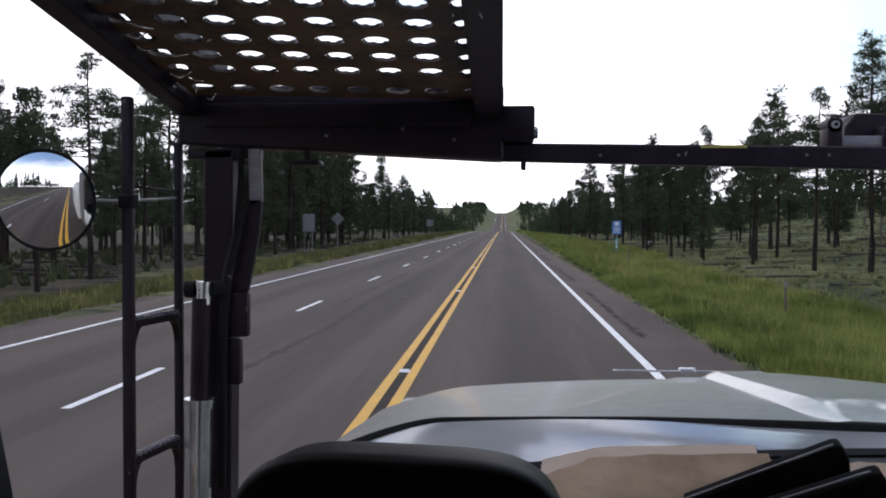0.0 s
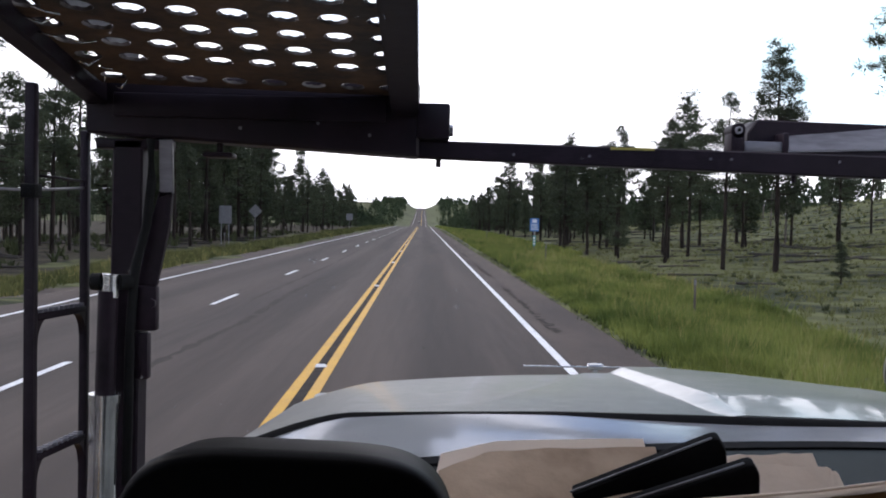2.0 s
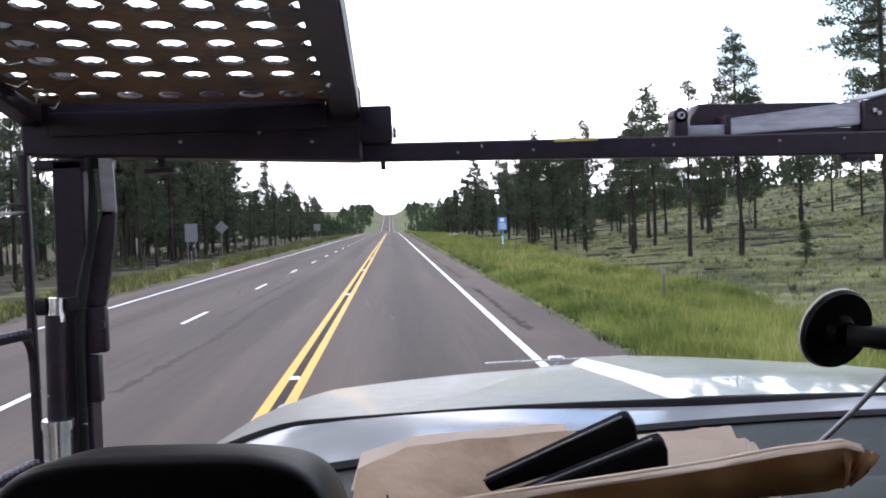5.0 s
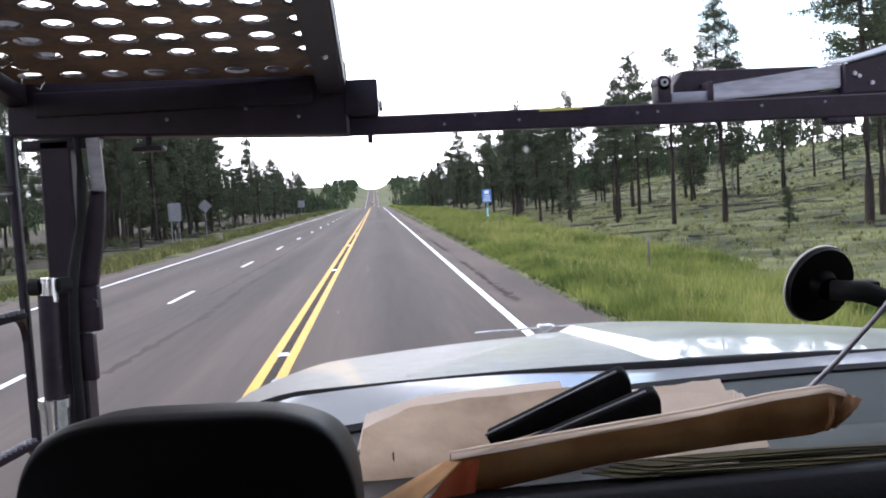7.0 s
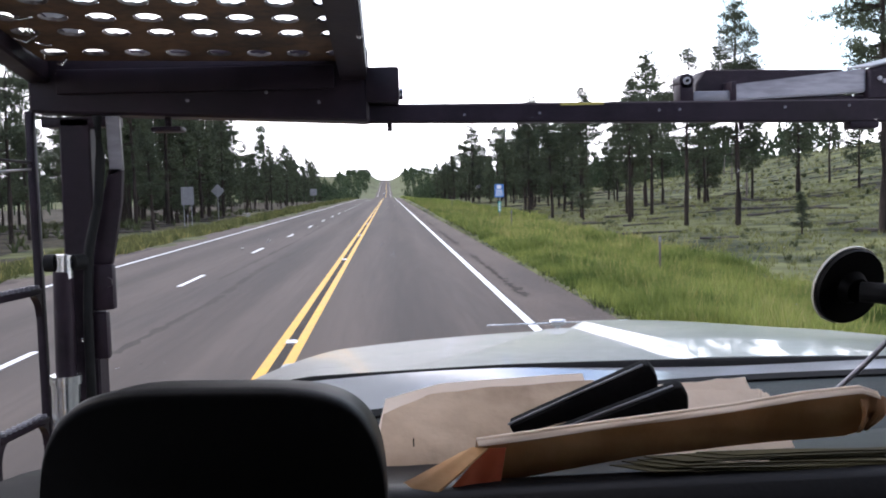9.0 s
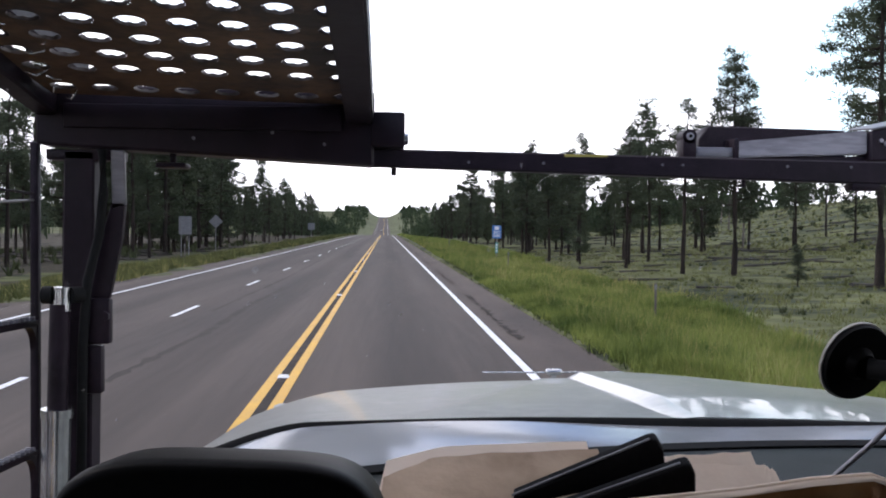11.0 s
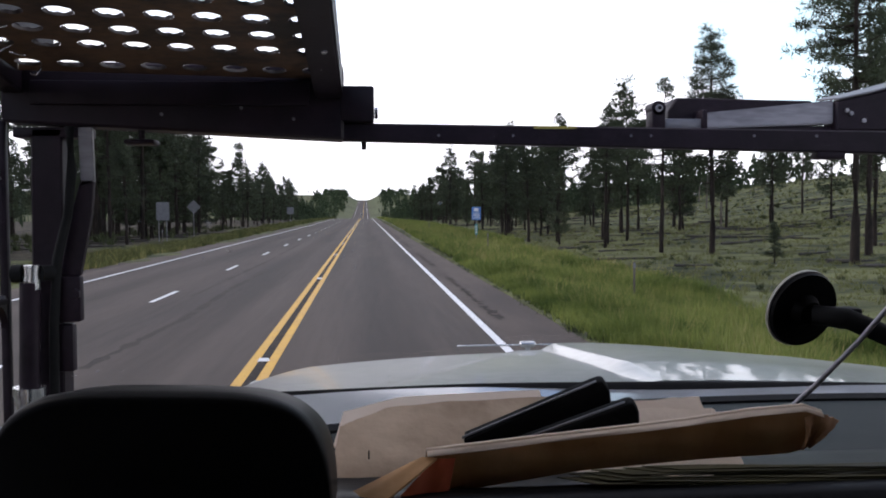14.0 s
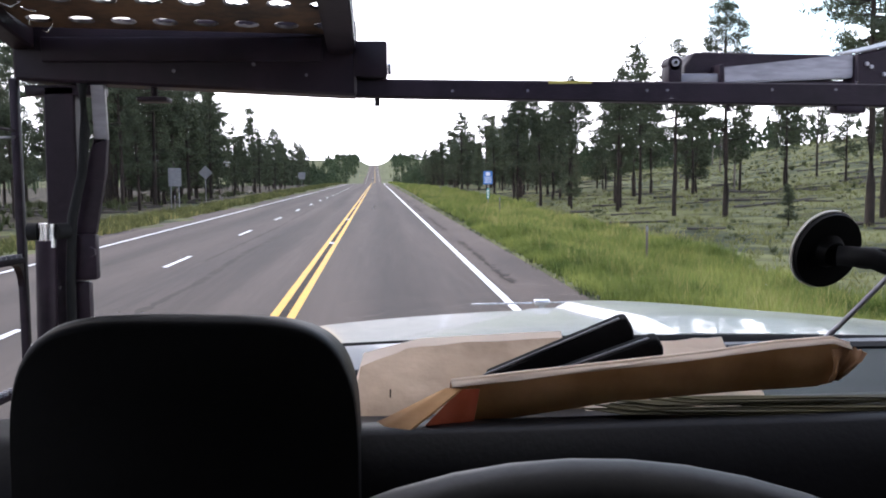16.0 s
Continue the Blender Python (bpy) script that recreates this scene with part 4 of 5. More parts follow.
def build_wheel():
    b = bmesh.new()
    R, r = 0.215, 0.015
    c = Vector((-0.272, 0.152, 1.9115))
    up = Vector((0, math.sin(radians(45)), math.cos(radians(45))))
    side = Vector((1, 0, 0))
    nrm = side.cross(up)
    rings = []
    for i in range(64):
        a = 2 * math.pi * i / 64
        d = side * math.cos(a) + up * math.sin(a)
        rings.append([b.verts.new(c + d * (R + r * math.cos(p)) + nrm * r * math.sin(p)) for p in [2 * math.pi * k / 14 for k in range(14)]])
    for i in range(64):
        p, q = rings[i], rings[(i + 1) % 64]
        for k in range(14):
            b.faces.new((p[k], p[(k + 1) % 14], q[(k + 1) % 14], q[k]))
    bmesh.ops.recalc_face_normals(b, faces=b.faces[:])
    return b, c, up, side, nrm


wheel_bm, wc, wup, wside, wn = build_wheel()
wheel = part("steering_wheel", wheel_bm, M_WHEEL, truck, "black steering wheel")
part("hub", rod(wc - wn * 0.02, wc + wn * 0.03, 0.05, seg=24), M_LEATHER, wheel)
part("column", rod(wc - wn * -0.03, wc + Vector((0, 0.30, -0.30)), 0.03, seg=16), M_LEATHER, wheel)
for a in (-20, 200, 270):
    d = wside * math.cos(radians(a)) + wup * math.sin(radians(a))
    part("spoke", rod(wc + d * 0.04, wc + d * 0.21, 0.012, seg=10), M_LEATHER, wheel)

glass = part("windscreen", sheet(span(-0.86, 1.14, 24), span(0, 1, 4), lambda u, v: (u, 0.733 - 0.10 * (u - HX) ** 2 - 0.20 * v, 1.985 + 0.755 * v)),
             M_GLASS, truck, "dusty clear windscreen glass")
glass.visible_shadow = False
part("windscreen_seal", sheet(span(-0.84, 1.12, 40), span(0, 1, 3), lambda u, v: (u, edge(u) + 0.006 - 0.022 * v, cowl_shape(u, edge(u))[2] + 0.004 + 0.004 * math.sin(3 * v)), 0.004), M_RUBBER, truck)
part("cab_roof", box((-0.95, -1.0, 2.74), (1.23, 0.54, 2.80), 0.02), M_LINER, truck, "grey lined cab roof")
part("rear_wall", box((-0.95, -1.06, 1.1), (1.23, -1.0, 2.80), 0.01), M_LINER, truck)
part("cab_floor", box((-0.95, -1.0, 1.05), (1.23, 0.9, 1.10), 0.01), M_RUBBER, truck)
for x0, x1 in ((-0.95, -0.90), (1.18, 1.23)):
    door = part("door", box((x0, -0.12, 1.1), (x1, 0.80, 1.70), 0.015), M_BODYWHITE, truck, "white painted cab door")
    # unseen wall and rail, enlarged to keep side light off the dash
    part("unseen_side_wall", box((x0, -1.0, 1.1), (x1, -0.12, 2.78), 0.01), M_LINER, truck)
    part("roof_rail", box((x0, -0.12, 2.60), (x1, 0.45, 2.76), 0.01), M_LINER, truck)
    part("window_sill", box((min(x0, x1) + 0.0, -0.12, 1.70), (max(x0, x1), 0.80, 1.73), 0.01), M_RUBBER, door)
for x, s in ((-0.885, 1), (1.165, -1)):
    part("windscreen_pillar", slab([(x - 0.035, 0.76, 1.90), (x + 0.035, 0.76, 1.90), (x + 0.035, 0.46, 2.76), (x - 0.035, 0.46, 2.76)], (0, -0.06, 0), 0.006),
         M_RUBBER, truck, "black windscreen pillar")
part("pillar_trim", slab([(-0.703, 0.55, 2.117), (-0.690, 0.55, 2.048), (-0.675, 0.55, 1.80), (-0.80, 0.55, 1.80), (-0.74, 0.55, 2.13)], (0, -0.05, 0), 0.006), M_RUBBER, truck, "black trim at the foot of the pillar")
box_body = part("box_body", box((-1.05, -5.5, 0.9), (1.33, -1.25, 2.5), 0.03), M_BODYWHITE, truck, "white box body behind the cab")
part("front_panel", box((-0.69, 2.66, 0.95), (0.97, 2.71, 1.70), 0.02), M_PAINT, truck, "plain silver panel closing the nose")
part("chassis", box((-0.4, -5.4, 0.55), (0.68, 2.6, 1.0), 0.04), M_BLACKSTEEL, truck, "black truck chassis")


def build_tyre(x, y, w=0.28, r=0.48):
    b = bmesh.new()
    prof = [(-0.5, 0.55), (-0.5, 0.93), (-0.42, 1.0), (0.42, 1.0), (0.5, 0.93), (0.5, 0.55)]
    rings = [[b.verts.new((x + p * w, y + r * q * math.cos(a), r + r * q * math.sin(a))) for p, q in prof] for a in [2 * math.pi * k / 32 for k in range(32)]]
    for i in range(32):
        p, q = rings[i], rings[(i + 1) % 32]
        for k in range(len(prof)):
            b.faces.new((p[k], p[(k + 1) % len(prof)], q[(k + 1) % len(prof)], q[k]))
    bmesh.ops.recalc_face_normals(b, faces=b.faces[:])
    return b


for x, y in ((-0.83, 2.15), (1.11, 2.15), (-0.83, -3.8), (1.11, -3.8)):
    wheel_part = part("wheel", build_tyre(x, y), M_RUBBER, truck)
    part("rim", rod((x - 0.1, y, 0.48), (x + 0.1, y, 0.48), 0.265, seg=24), M_ALU, wheel_part)
part("axle", rod((-0.8, 2.15, 0.48), (1.1, 2.15, 0.48), 0.06), M_BLACKSTEEL, truck)
part("axle", rod((-0.8, -3.8, 0.48), (1.1, -3.8, 0.48), 0.06), M_BLACKSTEEL, truck)
part("ladder_bracket", box((-1.21, 1.92, 0.92), (-0.3, 2.16, 0.98), 0.005), M_BLACKSTEEL, truck)
part("post_foot", box((-1.13, 2.1, 0.92), (-0.95, 2.2, 1.25), 0.005), M_BLACKSTEEL, truck)

# ---- loose things on the dash ----
def crumpled(corners, nu, nv, amp, seed, thick):
    """A paper sheet between four corners (foot a, b; head c, d), waved and creased a little."""
    a, b, c, d = [Vector(p) for p in corners]
    rng = random.Random(seed)
    ph = [rng.uniform(0, 6) for _ in range(6)]

    def f(u, v):
        p = (a * (1 - u) + b * u) * (1 - v) + (d * (1 - u) + c * u) * v
        crease = abs(math.sin(6 * u + 4 * v + ph[4])) + 0.6 * abs(math.sin(9 * u - 5 * v + ph[5])) - 0.9
        return p + Vector((0, amp * (math.sin(5 * u + ph[0]) * math.sin(3 * v + ph[1]) + 0.5 * math.sin(11 * u + ph[2]) + 0.7 * crease),
                           0.45 * amp * math.sin(7 * u + ph[3]) * v + 0.4 * amp * crease))
    return sheet(span(0, 1, nu), span(0, 1, nv), f, thick)


def along(points, u):
    """A point on a chain of points, u running from 0 to 1."""
    s = u * (len(points) - 1)
    k = min(len(points) - 2, int(s))
    return Vector(points[k]).lerp(Vector(points[k + 1]), s - k)


def between(foot, head, nu, nv, bow, amp, thick, ragged=0.0, seed=1):
    """A paper sheet hung between two chains, bowed outwards, with fine ripples and a ragged head."""
    rng = random.Random(seed)
    ph = [rng.uniform(0, 6) for _ in range(4)]
    tear = [rng.uniform(-1, 1) for _ in range(nu + 2)]

    def f(u, v):
        p = along(foot, u).lerp(along(head, u), v)
        y = -bow * math.sin(math.pi * v) + amp * (math.sin(9 * u + ph[0] + 3 * v) + 0.6 * math.sin(23 * u + ph[1] - 4 * v) + 0.8 * abs(math.sin(13 * u + 7 * v + ph[2])))
        return p + Vector((0, y, ragged * tear[int(u * nu)] * v ** 3))
    return sheet(span(0, 1, nu), span(0, 1, nv), f, thick)


M_PALE = material("pale_paper", (0.80, 0.66, 0.52), (0.88, 0.77, 0.64), 0.75, scale=5, fine=24, bump=0.5, bump_size=0.004, translucent=0.25)
bag = thing("paper_bag", (-0.27, 0.62, 2.015), "creased cream paper bag lying on the dash", "paper bag")
part("bag_body", between([(-0.366, 0.575, 2.005), (-0.31, 0.585, 2.010), (-0.25, 0.59, 2.012), (-0.195, 0.60, 2.012)],
                         [(-0.357, 0.640, 2.0450), (-0.322, 0.648, 2.0555), (-0.275, 0.652, 2.0590), (-0.195, 0.655, 2.0600)], 40, 14, 0.007, 0.0016, 0.0015, 0.0, 3), M_CREAM, bag, "", 60)
# added strip in paler paper, paints the light along the bag's top
part("bag_lit_strip", between([(-0.362, 0.630, 2.032), (-0.300, 0.636, 2.042), (-0.20, 0.640, 2.042)],
                         [(-0.355, 0.668, 2.0490), (-0.312, 0.672, 2.0590), (-0.20, 0.674, 2.0618)], 30, 5, 0.002, 0.0008, 0.0015, 0.0, 5), M_PALE, bag, "pale strip painting the lit top of the bag", 60)
part("print_mark", box((-0.3362, 0.598, 2.0310), (-0.3353, 0.600, 2.0368)), M_LEATHER, bag, "small dark printed mark")
fold = thing("folded_paper", (-0.13, 0.6, 2.016), "folded pale kraft paper lying on the dash", "paper")
part("back_sheet", between([(-0.20, 0.60, 2.014), (-0.075, 0.605, 2.014)], [(-0.20, 0.650, 2.053), (-0.13, 0.650, 2.0565), (-0.0785, 0.650, 2.0590)], 20, 8, 0.002, 0.0008, 0.0015, 0.0006, 8),
     M_PALE, fold)
part("front_sheet", between([(-0.20, 0.575, 2.012), (-0.068, 0.58, 2.012)], [(-0.20, 0.632, 2.0515), (-0.12, 0.632, 2.0545), (-0.0755, 0.632, 2.0530), (-0.0665, 0.632, 2.0485)], 26, 8, 0.003, 0.001, 0.0015, 0.001, 9),
     M_PALE, fold, "sheet with a torn pale edge")


def wedge(points, y, depth):
    """A flat hard-edged case standing on its long edge: an outline in x and z, with depth along y."""
    return slab([(x, y + 0.25 * (z - 2.05), z) for x, z in points], (0.002, depth, 0.002), 0.0012)


def soft_case(points, y, depth, label):
    t = thing("soft_case", (points[0][0], y, 2.04), label, "case")
    part("case_body", wedge(points, y, depth), M_LEATHER, t)
    (x0, z0), (x1, z1) = points[0], points[-1]
    part("seam", tube([(x0, y + 0.004, z0 + 0.0005), ((x0 + x1) / 2, y + 0.006, (z0 + z1) / 2 + 0.001), (x1, y + 0.011, z1 + 0.0005)], 0.0009, 6), M_BOOM, t, "stitched grey seam")


soft_case([(-0.274, 2.053), (-0.270, 2.047), (-0.1725, 2.067), (-0.1725, 2.081), (-0.177, 2.088), (-0.1815, 2.0875)], 0.558, 0.013,
          "slim black leather case leaning on papers")
soft_case([(-0.259, 2.051), (-0.255, 2.045), (-0.163, 2.054), (-0.1615, 2.074), (-0.1650, 2.0795), (-0.170, 2.0788)], 0.530, 0.013,
          "slim black leather case in front of another")

env = thing("envelope", (-0.2, 0.46, 2.03), "large manila envelope standing on edge along the dash", "envelope")
ENV_TOP = [(-0.3050, 0.449, 2.0727), (-0.262, 0.453, 2.0757), (-0.215, 0.458, 2.0785), (-0.159, 0.463, 2.0820), (-0.120, 0.468, 2.0856), (-0.0835, 0.472, 2.0868), (-0.072, 0.474, 2.0825)]
ENV_FOOT = [(-0.3060, 0.458, 2.0440), (-0.262, 0.463, 2.0490), (-0.215, 0.469, 2.0535), (-0.159, 0.476, 2.0550), (-0.120, 0.479, 2.0555), (-0.0870, 0.480, 2.0565), (-0.080, 0.481, 2.0585)]
ENV_TOP = [(x, y, z + 0.0025) for x, y, z in ENV_TOP]
ENV_FOOT = [(x, y + 0.001, z + 0.003) for x, y, z in ENV_FOOT]
part("envelope_body", between(ENV_FOOT, ENV_TOP, 60, 12, 0.004, 0.0007, 0.0012, 0.0004, 4), M_MANILA, env)
part("back_leaf", between([(x, y + 0.012, z) for x, y, z in ENV_FOOT], [(x, y + 0.004, z - 0.0006) for x, y, z in ENV_TOP], 60, 8, -0.002, 0.0006, 0.0012, 0.0005, 14), M_CREAM, env, "pale inner leaf of the envelope")
# light on the envelope's top, painted as a pale tube and strip
part("edge_highlight", tube([(x, y + 0.0015, z + 0.0004) for x, y, z in ENV_TOP], 0.0014, 6), M_PALE, env, "pale line painting the lit top edge")
part("top_highlight", between([(x, y - 0.0035, z - 0.0020) for x, y, z in ENV_TOP], [(x, y - 0.0008, z + 0.0006) for x, y, z in ENV_TOP], 60, 5, 0.0005, 0.0003, 0.0008, 0.0, 15), M_PALE, env, "pale strip painting the lit band along the top")
part("flap", between([(-0.356, 0.446, 2.0510), (-0.344, 0.434, 2.0550), (-0.328, 0.426, 2.0570)], [(-0.3140, 0.452, 2.0690), (-0.3080, 0.449, 2.0725), (-0.3000, 0.446, 2.0728)], 16, 10, 0.001, 0.0002, 0.0012, 0, 6), M_MANILA, env,
     "pale folded flap")
part("torn_corner", between([(-0.326, 0.4300, 2.0520), (-0.296, 0.440, 2.0480)], [(-0.3010, 0.4462, 2.0722), (-0.2900, 0.4455, 2.0724)], 10, 8, 0.001, 0.0004, 0.0010, 0, 9), M_RED, env,
     "orange-red printed corner")
part("torn_end", between([(-0.0860, 0.4705, 2.0640), (-0.0790, 0.473, 2.0650)], [(-0.0840, 0.471, 2.0868), (-0.0600, 0.475, 2.0815)], 12, 8, 0.004, 0.0012, 0.0012, 0.002, 12), M_KRAFT, env,
     "torn brown end")
for i in range(8):
    z, zl = 2.0515 + 0.0013 * i, 2.0595 + 0.0006 * i
    x0 = (-0.245, -0.222, -0.238, -0.230, -0.214, -0.226, -0.208, -0.198)[i]
    x1 = -0.150 if i == 4 else 0.06
    zr = zl + (z - zl) * (x1 - x0) / (0.06 - x0)
    solo("road_map", crumpled([(x0 + 0.030, 0.434 + 0.0011 * i, zl), (x1, 0.436 + 0.0011 * i, zr), (x1, 0.449, zr), (x0 + 0.01, 0.447, zl + 0.001)], 24, 4, 0.0007, 20 + i, 0.0006),
         M_PALE if i == 4 else M_GREENPAPER,
         "white sheet among papers along the dash edge" if i == 4 else "folded papers stacked flat along the dash edge", "paper",
         "papers stacked on the dash")

# phone mount on the windscreen
mount = thing("phone_mount", (0.02, 0.69, 2.11), "black suction mount stuck on the windscreen", "phone mount")
mc = Vector((0.0255, 0.690, 2.1205))
mn = Vector((0.22, -0.93, -0.26)).normalized()
part("suction_cup", rod(mc - mn * 0.003, mc + mn * 0.002, 0.0318, 0.0312, seg=48), M_POD, mount, "black rubber suction cup")
part("cup_rim", rod(mc - mn * 0.005, mc - mn * 0.0026, 0.0333, 0.0331, seg=48), M_CLEARRIM, mount, "milky clear rim")
part("hub", rod(mc + mn * 0.002, mc + mn * 0.009, 0.014, 0.010, seg=24), M_POD, mount)
part("cup_lever", box((0.042, 0.664, 2.107), (0.063, 0.683, 2.124), 0.003), M_RUBBER, mount)
part("arm", tube([mc + mn * 0.012, mc + Vector((0.022, -0.026, -0.004)), mc + Vector((0.053, -0.034, -0.018)), mc + Vector((0.098, -0.045, -0.030))], 0.0085), M_RUBBER, mount)
part("cradle", box((0.093, 0.585, 2.065), (0.172, 0.608, 2.216), 0.006), M_RUBBER, mount)
part("cable", tube([(-0.034, 0.641, 2.028), (-0.013, 0.634, 2.051), (0.005, 0.630, 2.069), (0.038, 0.626, 2.104), (0.060, 0.620, 2.133), (0.080, 0.614, 2.158), (0.098, 0.604, 2.180)], 0.002), M_ALU, mount, "thin grey cable")


# ---- trees ----
def needles(rng, centres, radii, count, length, width):
    """Clumps of narrow needle blades round the given centres, flat below and domed above."""
    n = len(centres)
    c = np.repeat(np.array(centres), count, 0)
    rad = np.repeat(np.array(radii), count)
    m = n * count
    d = rng.normal(size=(m, 3))
    d[:, 2] = d[:, 2] * 0.7 + 0.30
    d /= np.linalg.norm(d, axis=1)[:, None]
    root = c + d * (rad * rng.random(m) ** 0.6)[:, None] * np.array([1, 1, 0.62])
    d2 = d + rng.normal(size=(m, 3)) * 0.6
    d2 /= np.linalg.norm(d2, axis=1)[:, None]
    s = np.cross(d2, rng.normal(size=(m, 3)))
    s /= np.linalg.norm(s, axis=1)[:, None] + 1e-6
    ln = (length * rng.uniform(0.6, 1.3, m))[:, None]
    wd = (width * rng.uniform(0.7, 1.4, m))[:, None]
    v = np.stack([root - s * wd, root + s * wd, root + d2 * ln], 1).reshape(-1, 3)
    f = np.arange(3 * m).reshape(-1, 3)
    return v.tolist(), f.tolist()


def build_pine(seed, height, bare, wide, tufts, top="round", fine=True):
    """A tapered trunk with limbs, and a crown of needle tufts at the limbs' ends."""
    rng = np.random.default_rng(seed)
    r0 = 0.012 * height + 0.04
    b = bmesh.new()
    lean = rng.normal(size=2) * 0.012 * height
    pts = []
    for i in range(9):
        s = i / 8
        pts.append(Vector((lean[0] * s * s + rng.normal() * 0.03, lean[1] * s * s + rng.normal() * 0.03, height * s * 0.97 - (0.25 if i == 0 else 0))))

    def ringed(points, ra, rb, seg):
        rings = []
        for i, p in enumerate(points):
            s = i / (len(points) - 1)
            r = ra * (1 - s) + rb * s
            d = (points[min(i + 1, len(points) - 1)] - points[max(i - 1, 0)]).normalized()
            q = d.to_track_quat('Z', 'Y')
            rings.append([b.verts.new(p + q @ Vector((r * math.cos(2 * math.pi * k / seg), r * math.sin(2 * math.pi * k / seg), 0))) for k in range(seg)])
        for x, y in zip(rings, rings[1:]):
            for k in range(seg):
                b.faces.new((x[k], x[(k + 1) % seg], y[(k + 1) % seg], y[k]))

    ringed(pts, r0, 0.03, 8)
    centres, radii = [], []
    made = 0
    while made < tufts:
        s = bare + (1 - bare) * rng.random() ** 0.85
        z = height * s
        t = (s - bare) / (1 - bare)
        if top == "round":
            reach = wide * (0.55 + 0.6 * math.sin(math.pi * min(1, t * 0.85 + 0.12))) * (1 - 0.75 * t ** 3)
        else:
            reach = wide * (1.1 - 0.95 * t) * (0.6 + 0.4 * min(1, t * 5))
        ang = rng.random() * 2 * math.pi
        reach *= rng.uniform(0.55, 1.15) * (1 + 0.25 * math.sin(ang * 2 + seed))
        k = min(7, int(s * 8))
        base = pts[k] + (pts[min(8, k + 1)] - pts[k]) * (s * 8 - k)
        tip = base + Vector((math.cos(ang) * reach, math.sin(ang) * reach, rng.uniform(-0.12, 0.35) * reach))
        mid = (base + tip) / 2 + Vector((0, 0, -0.06 * reach))
        ringed([base, mid, tip], 0.02 + 0.05 * (1 - t), 0.012, 4)
        n = max(1, int(1 + reach * 1.3))
        for j in range(n):
            u = 1 - 0.62 * j / max(1, n) * rng.uniform(0.7, 1.1)
            p = base + (tip - base) * u + Vector(rng.normal(size=3) * 0.20)
            centres.append(p)
            radii.append(rng.uniform(0.38, 0.72) * (0.8 + 0.012 * height))
            made += 1
    for j in range(5):
        centres.append(pts[8] + Vector(rng.normal(size=3) * 0.3) - Vector((0, 0, 0.25 * j)))
        radii.append(0.4)
    # dead stubs below the crown
    for j in range(7):
        s = bare * rng.uniform(0.45, 1.0)
        ang = rng.random() * 6.28
        base = Vector((0, 0, height * s))
        L = rng.uniform(0.5, 1.6)
        ringed([base, base + Vector((math.cos(ang) * L, math.sin(ang) * L, rng.uniform(-0.3, 0.2)))], 0.022, 0.008, 4)
    trunk = finish("trunk", b, M_BARK, 60)
    v, f = needles(rng, centres, radii, 62, 0.30, 0.034) if fine else needles(rng, centres, radii, 20, 0.42, 0.075)
    crown = soup("crown", v, f, M_NEEDLE)
    return trunk, crown


SORTS = ((11, 19.0, 0.34, 2.6, 225, "round"), (12, 17.0, 0.27, 2.4, 205, "round"), (13, 14.0, 0.28, 2.2, 150, "cone"),
         (14, 11.0, 0.20, 1.9, 120, "cone"), (15, 15.5, 0.44, 2.1, 125, "round"), (16, 8.5, 0.15, 1.7, 95, "cone"))
PINES = [build_pine(*q) for q in SORTS] + [build_pine(*q, fine=False) for q in SORTS]     # the second six stand far off
PINE_LABEL = ("tall ponderosa pine with a rounded open crown", "full ponderosa pine with dark green crown", "conical dark green pine beside the highway",
              "young conical pine with low branches", "slender pine with a long bare trunk", "small bushy young pine") * 2
rngt = random.Random(7)
pine_first = {}


def put_pine(kind, x, y, scale=1.0, girth=1.0, group="roadside pines"):
    z = float(land(x, y)) - 0.05
    kind += 6 if (y > 92 and scale > 0.5) or x < -30 else 0
    m = pose(x, y, z, 0, 0, rngt.uniform(0, 360)) @ Matrix.Diagonal((girth * scale * rngt.uniform(0.9, 1.1), girth * scale * rngt.uniform(0.9, 1.1), scale, 1))
    if kind not in pine_first:
        t = new("pine_tree")
        tagged(t, PINE_LABEL[kind], "tree", group)
        for nm, me in zip(("trunk", "crown"), PINES[kind]):
            o = new(nm, me)
            o.parent = t
        t.matrix_basis = m
        pine_first[kind] = t
        return t
    first = pine_first[kind]
    keep = first.scale.copy()
    first.scale = (1, 1, 1)
    t = copy_thing(first, m)
    first.scale = keep
    return t


# tall pines close by, and others standing apart in the meadow and at the foot of the hill
for kind, x, y, s in ((0, 28.6, 51, 1.12), (1, 24.2, 62, 0.95), (0, 33.5, 58, 1.05), (1, 37.5, 64, 0.95), (4, 21.2, 64, 0.82), (5, 24.6, 53, 0.30),
                      (1, 27.2, 95, 0.98), (1, 31.5, 103, 0.85), (2, 17.5, 112, 1.0), (1, 18.5, 117, 0.95), (2, 15.9, 106, 0.8),
                      (1, 19.8, 131, 0.85), (0, 46, 72, 0.92), (2, 23.0, 122, 0.9), (1, 21.0, 104, 0.8), (2, 16.2, 126, 0.9), (3, 19.0, 98, 0.9), (4, 36, 122, 0.8),
                      (4, 52, 150, 0.7)):
    put_pine(kind, x, y, s * (0.9 if y > 97 else 1.0))
for x, y, s in ((62, 170, 0.48), (86, 190, 0.50), (95, 196, 0.42), (101, 199, 0.50), (110, 192, 0.46), (84, 214, 0.5), (118, 190, 0.44), (126, 196, 0.5)):
    put_pine(5, x, y, 1.35 * s, 1.3)
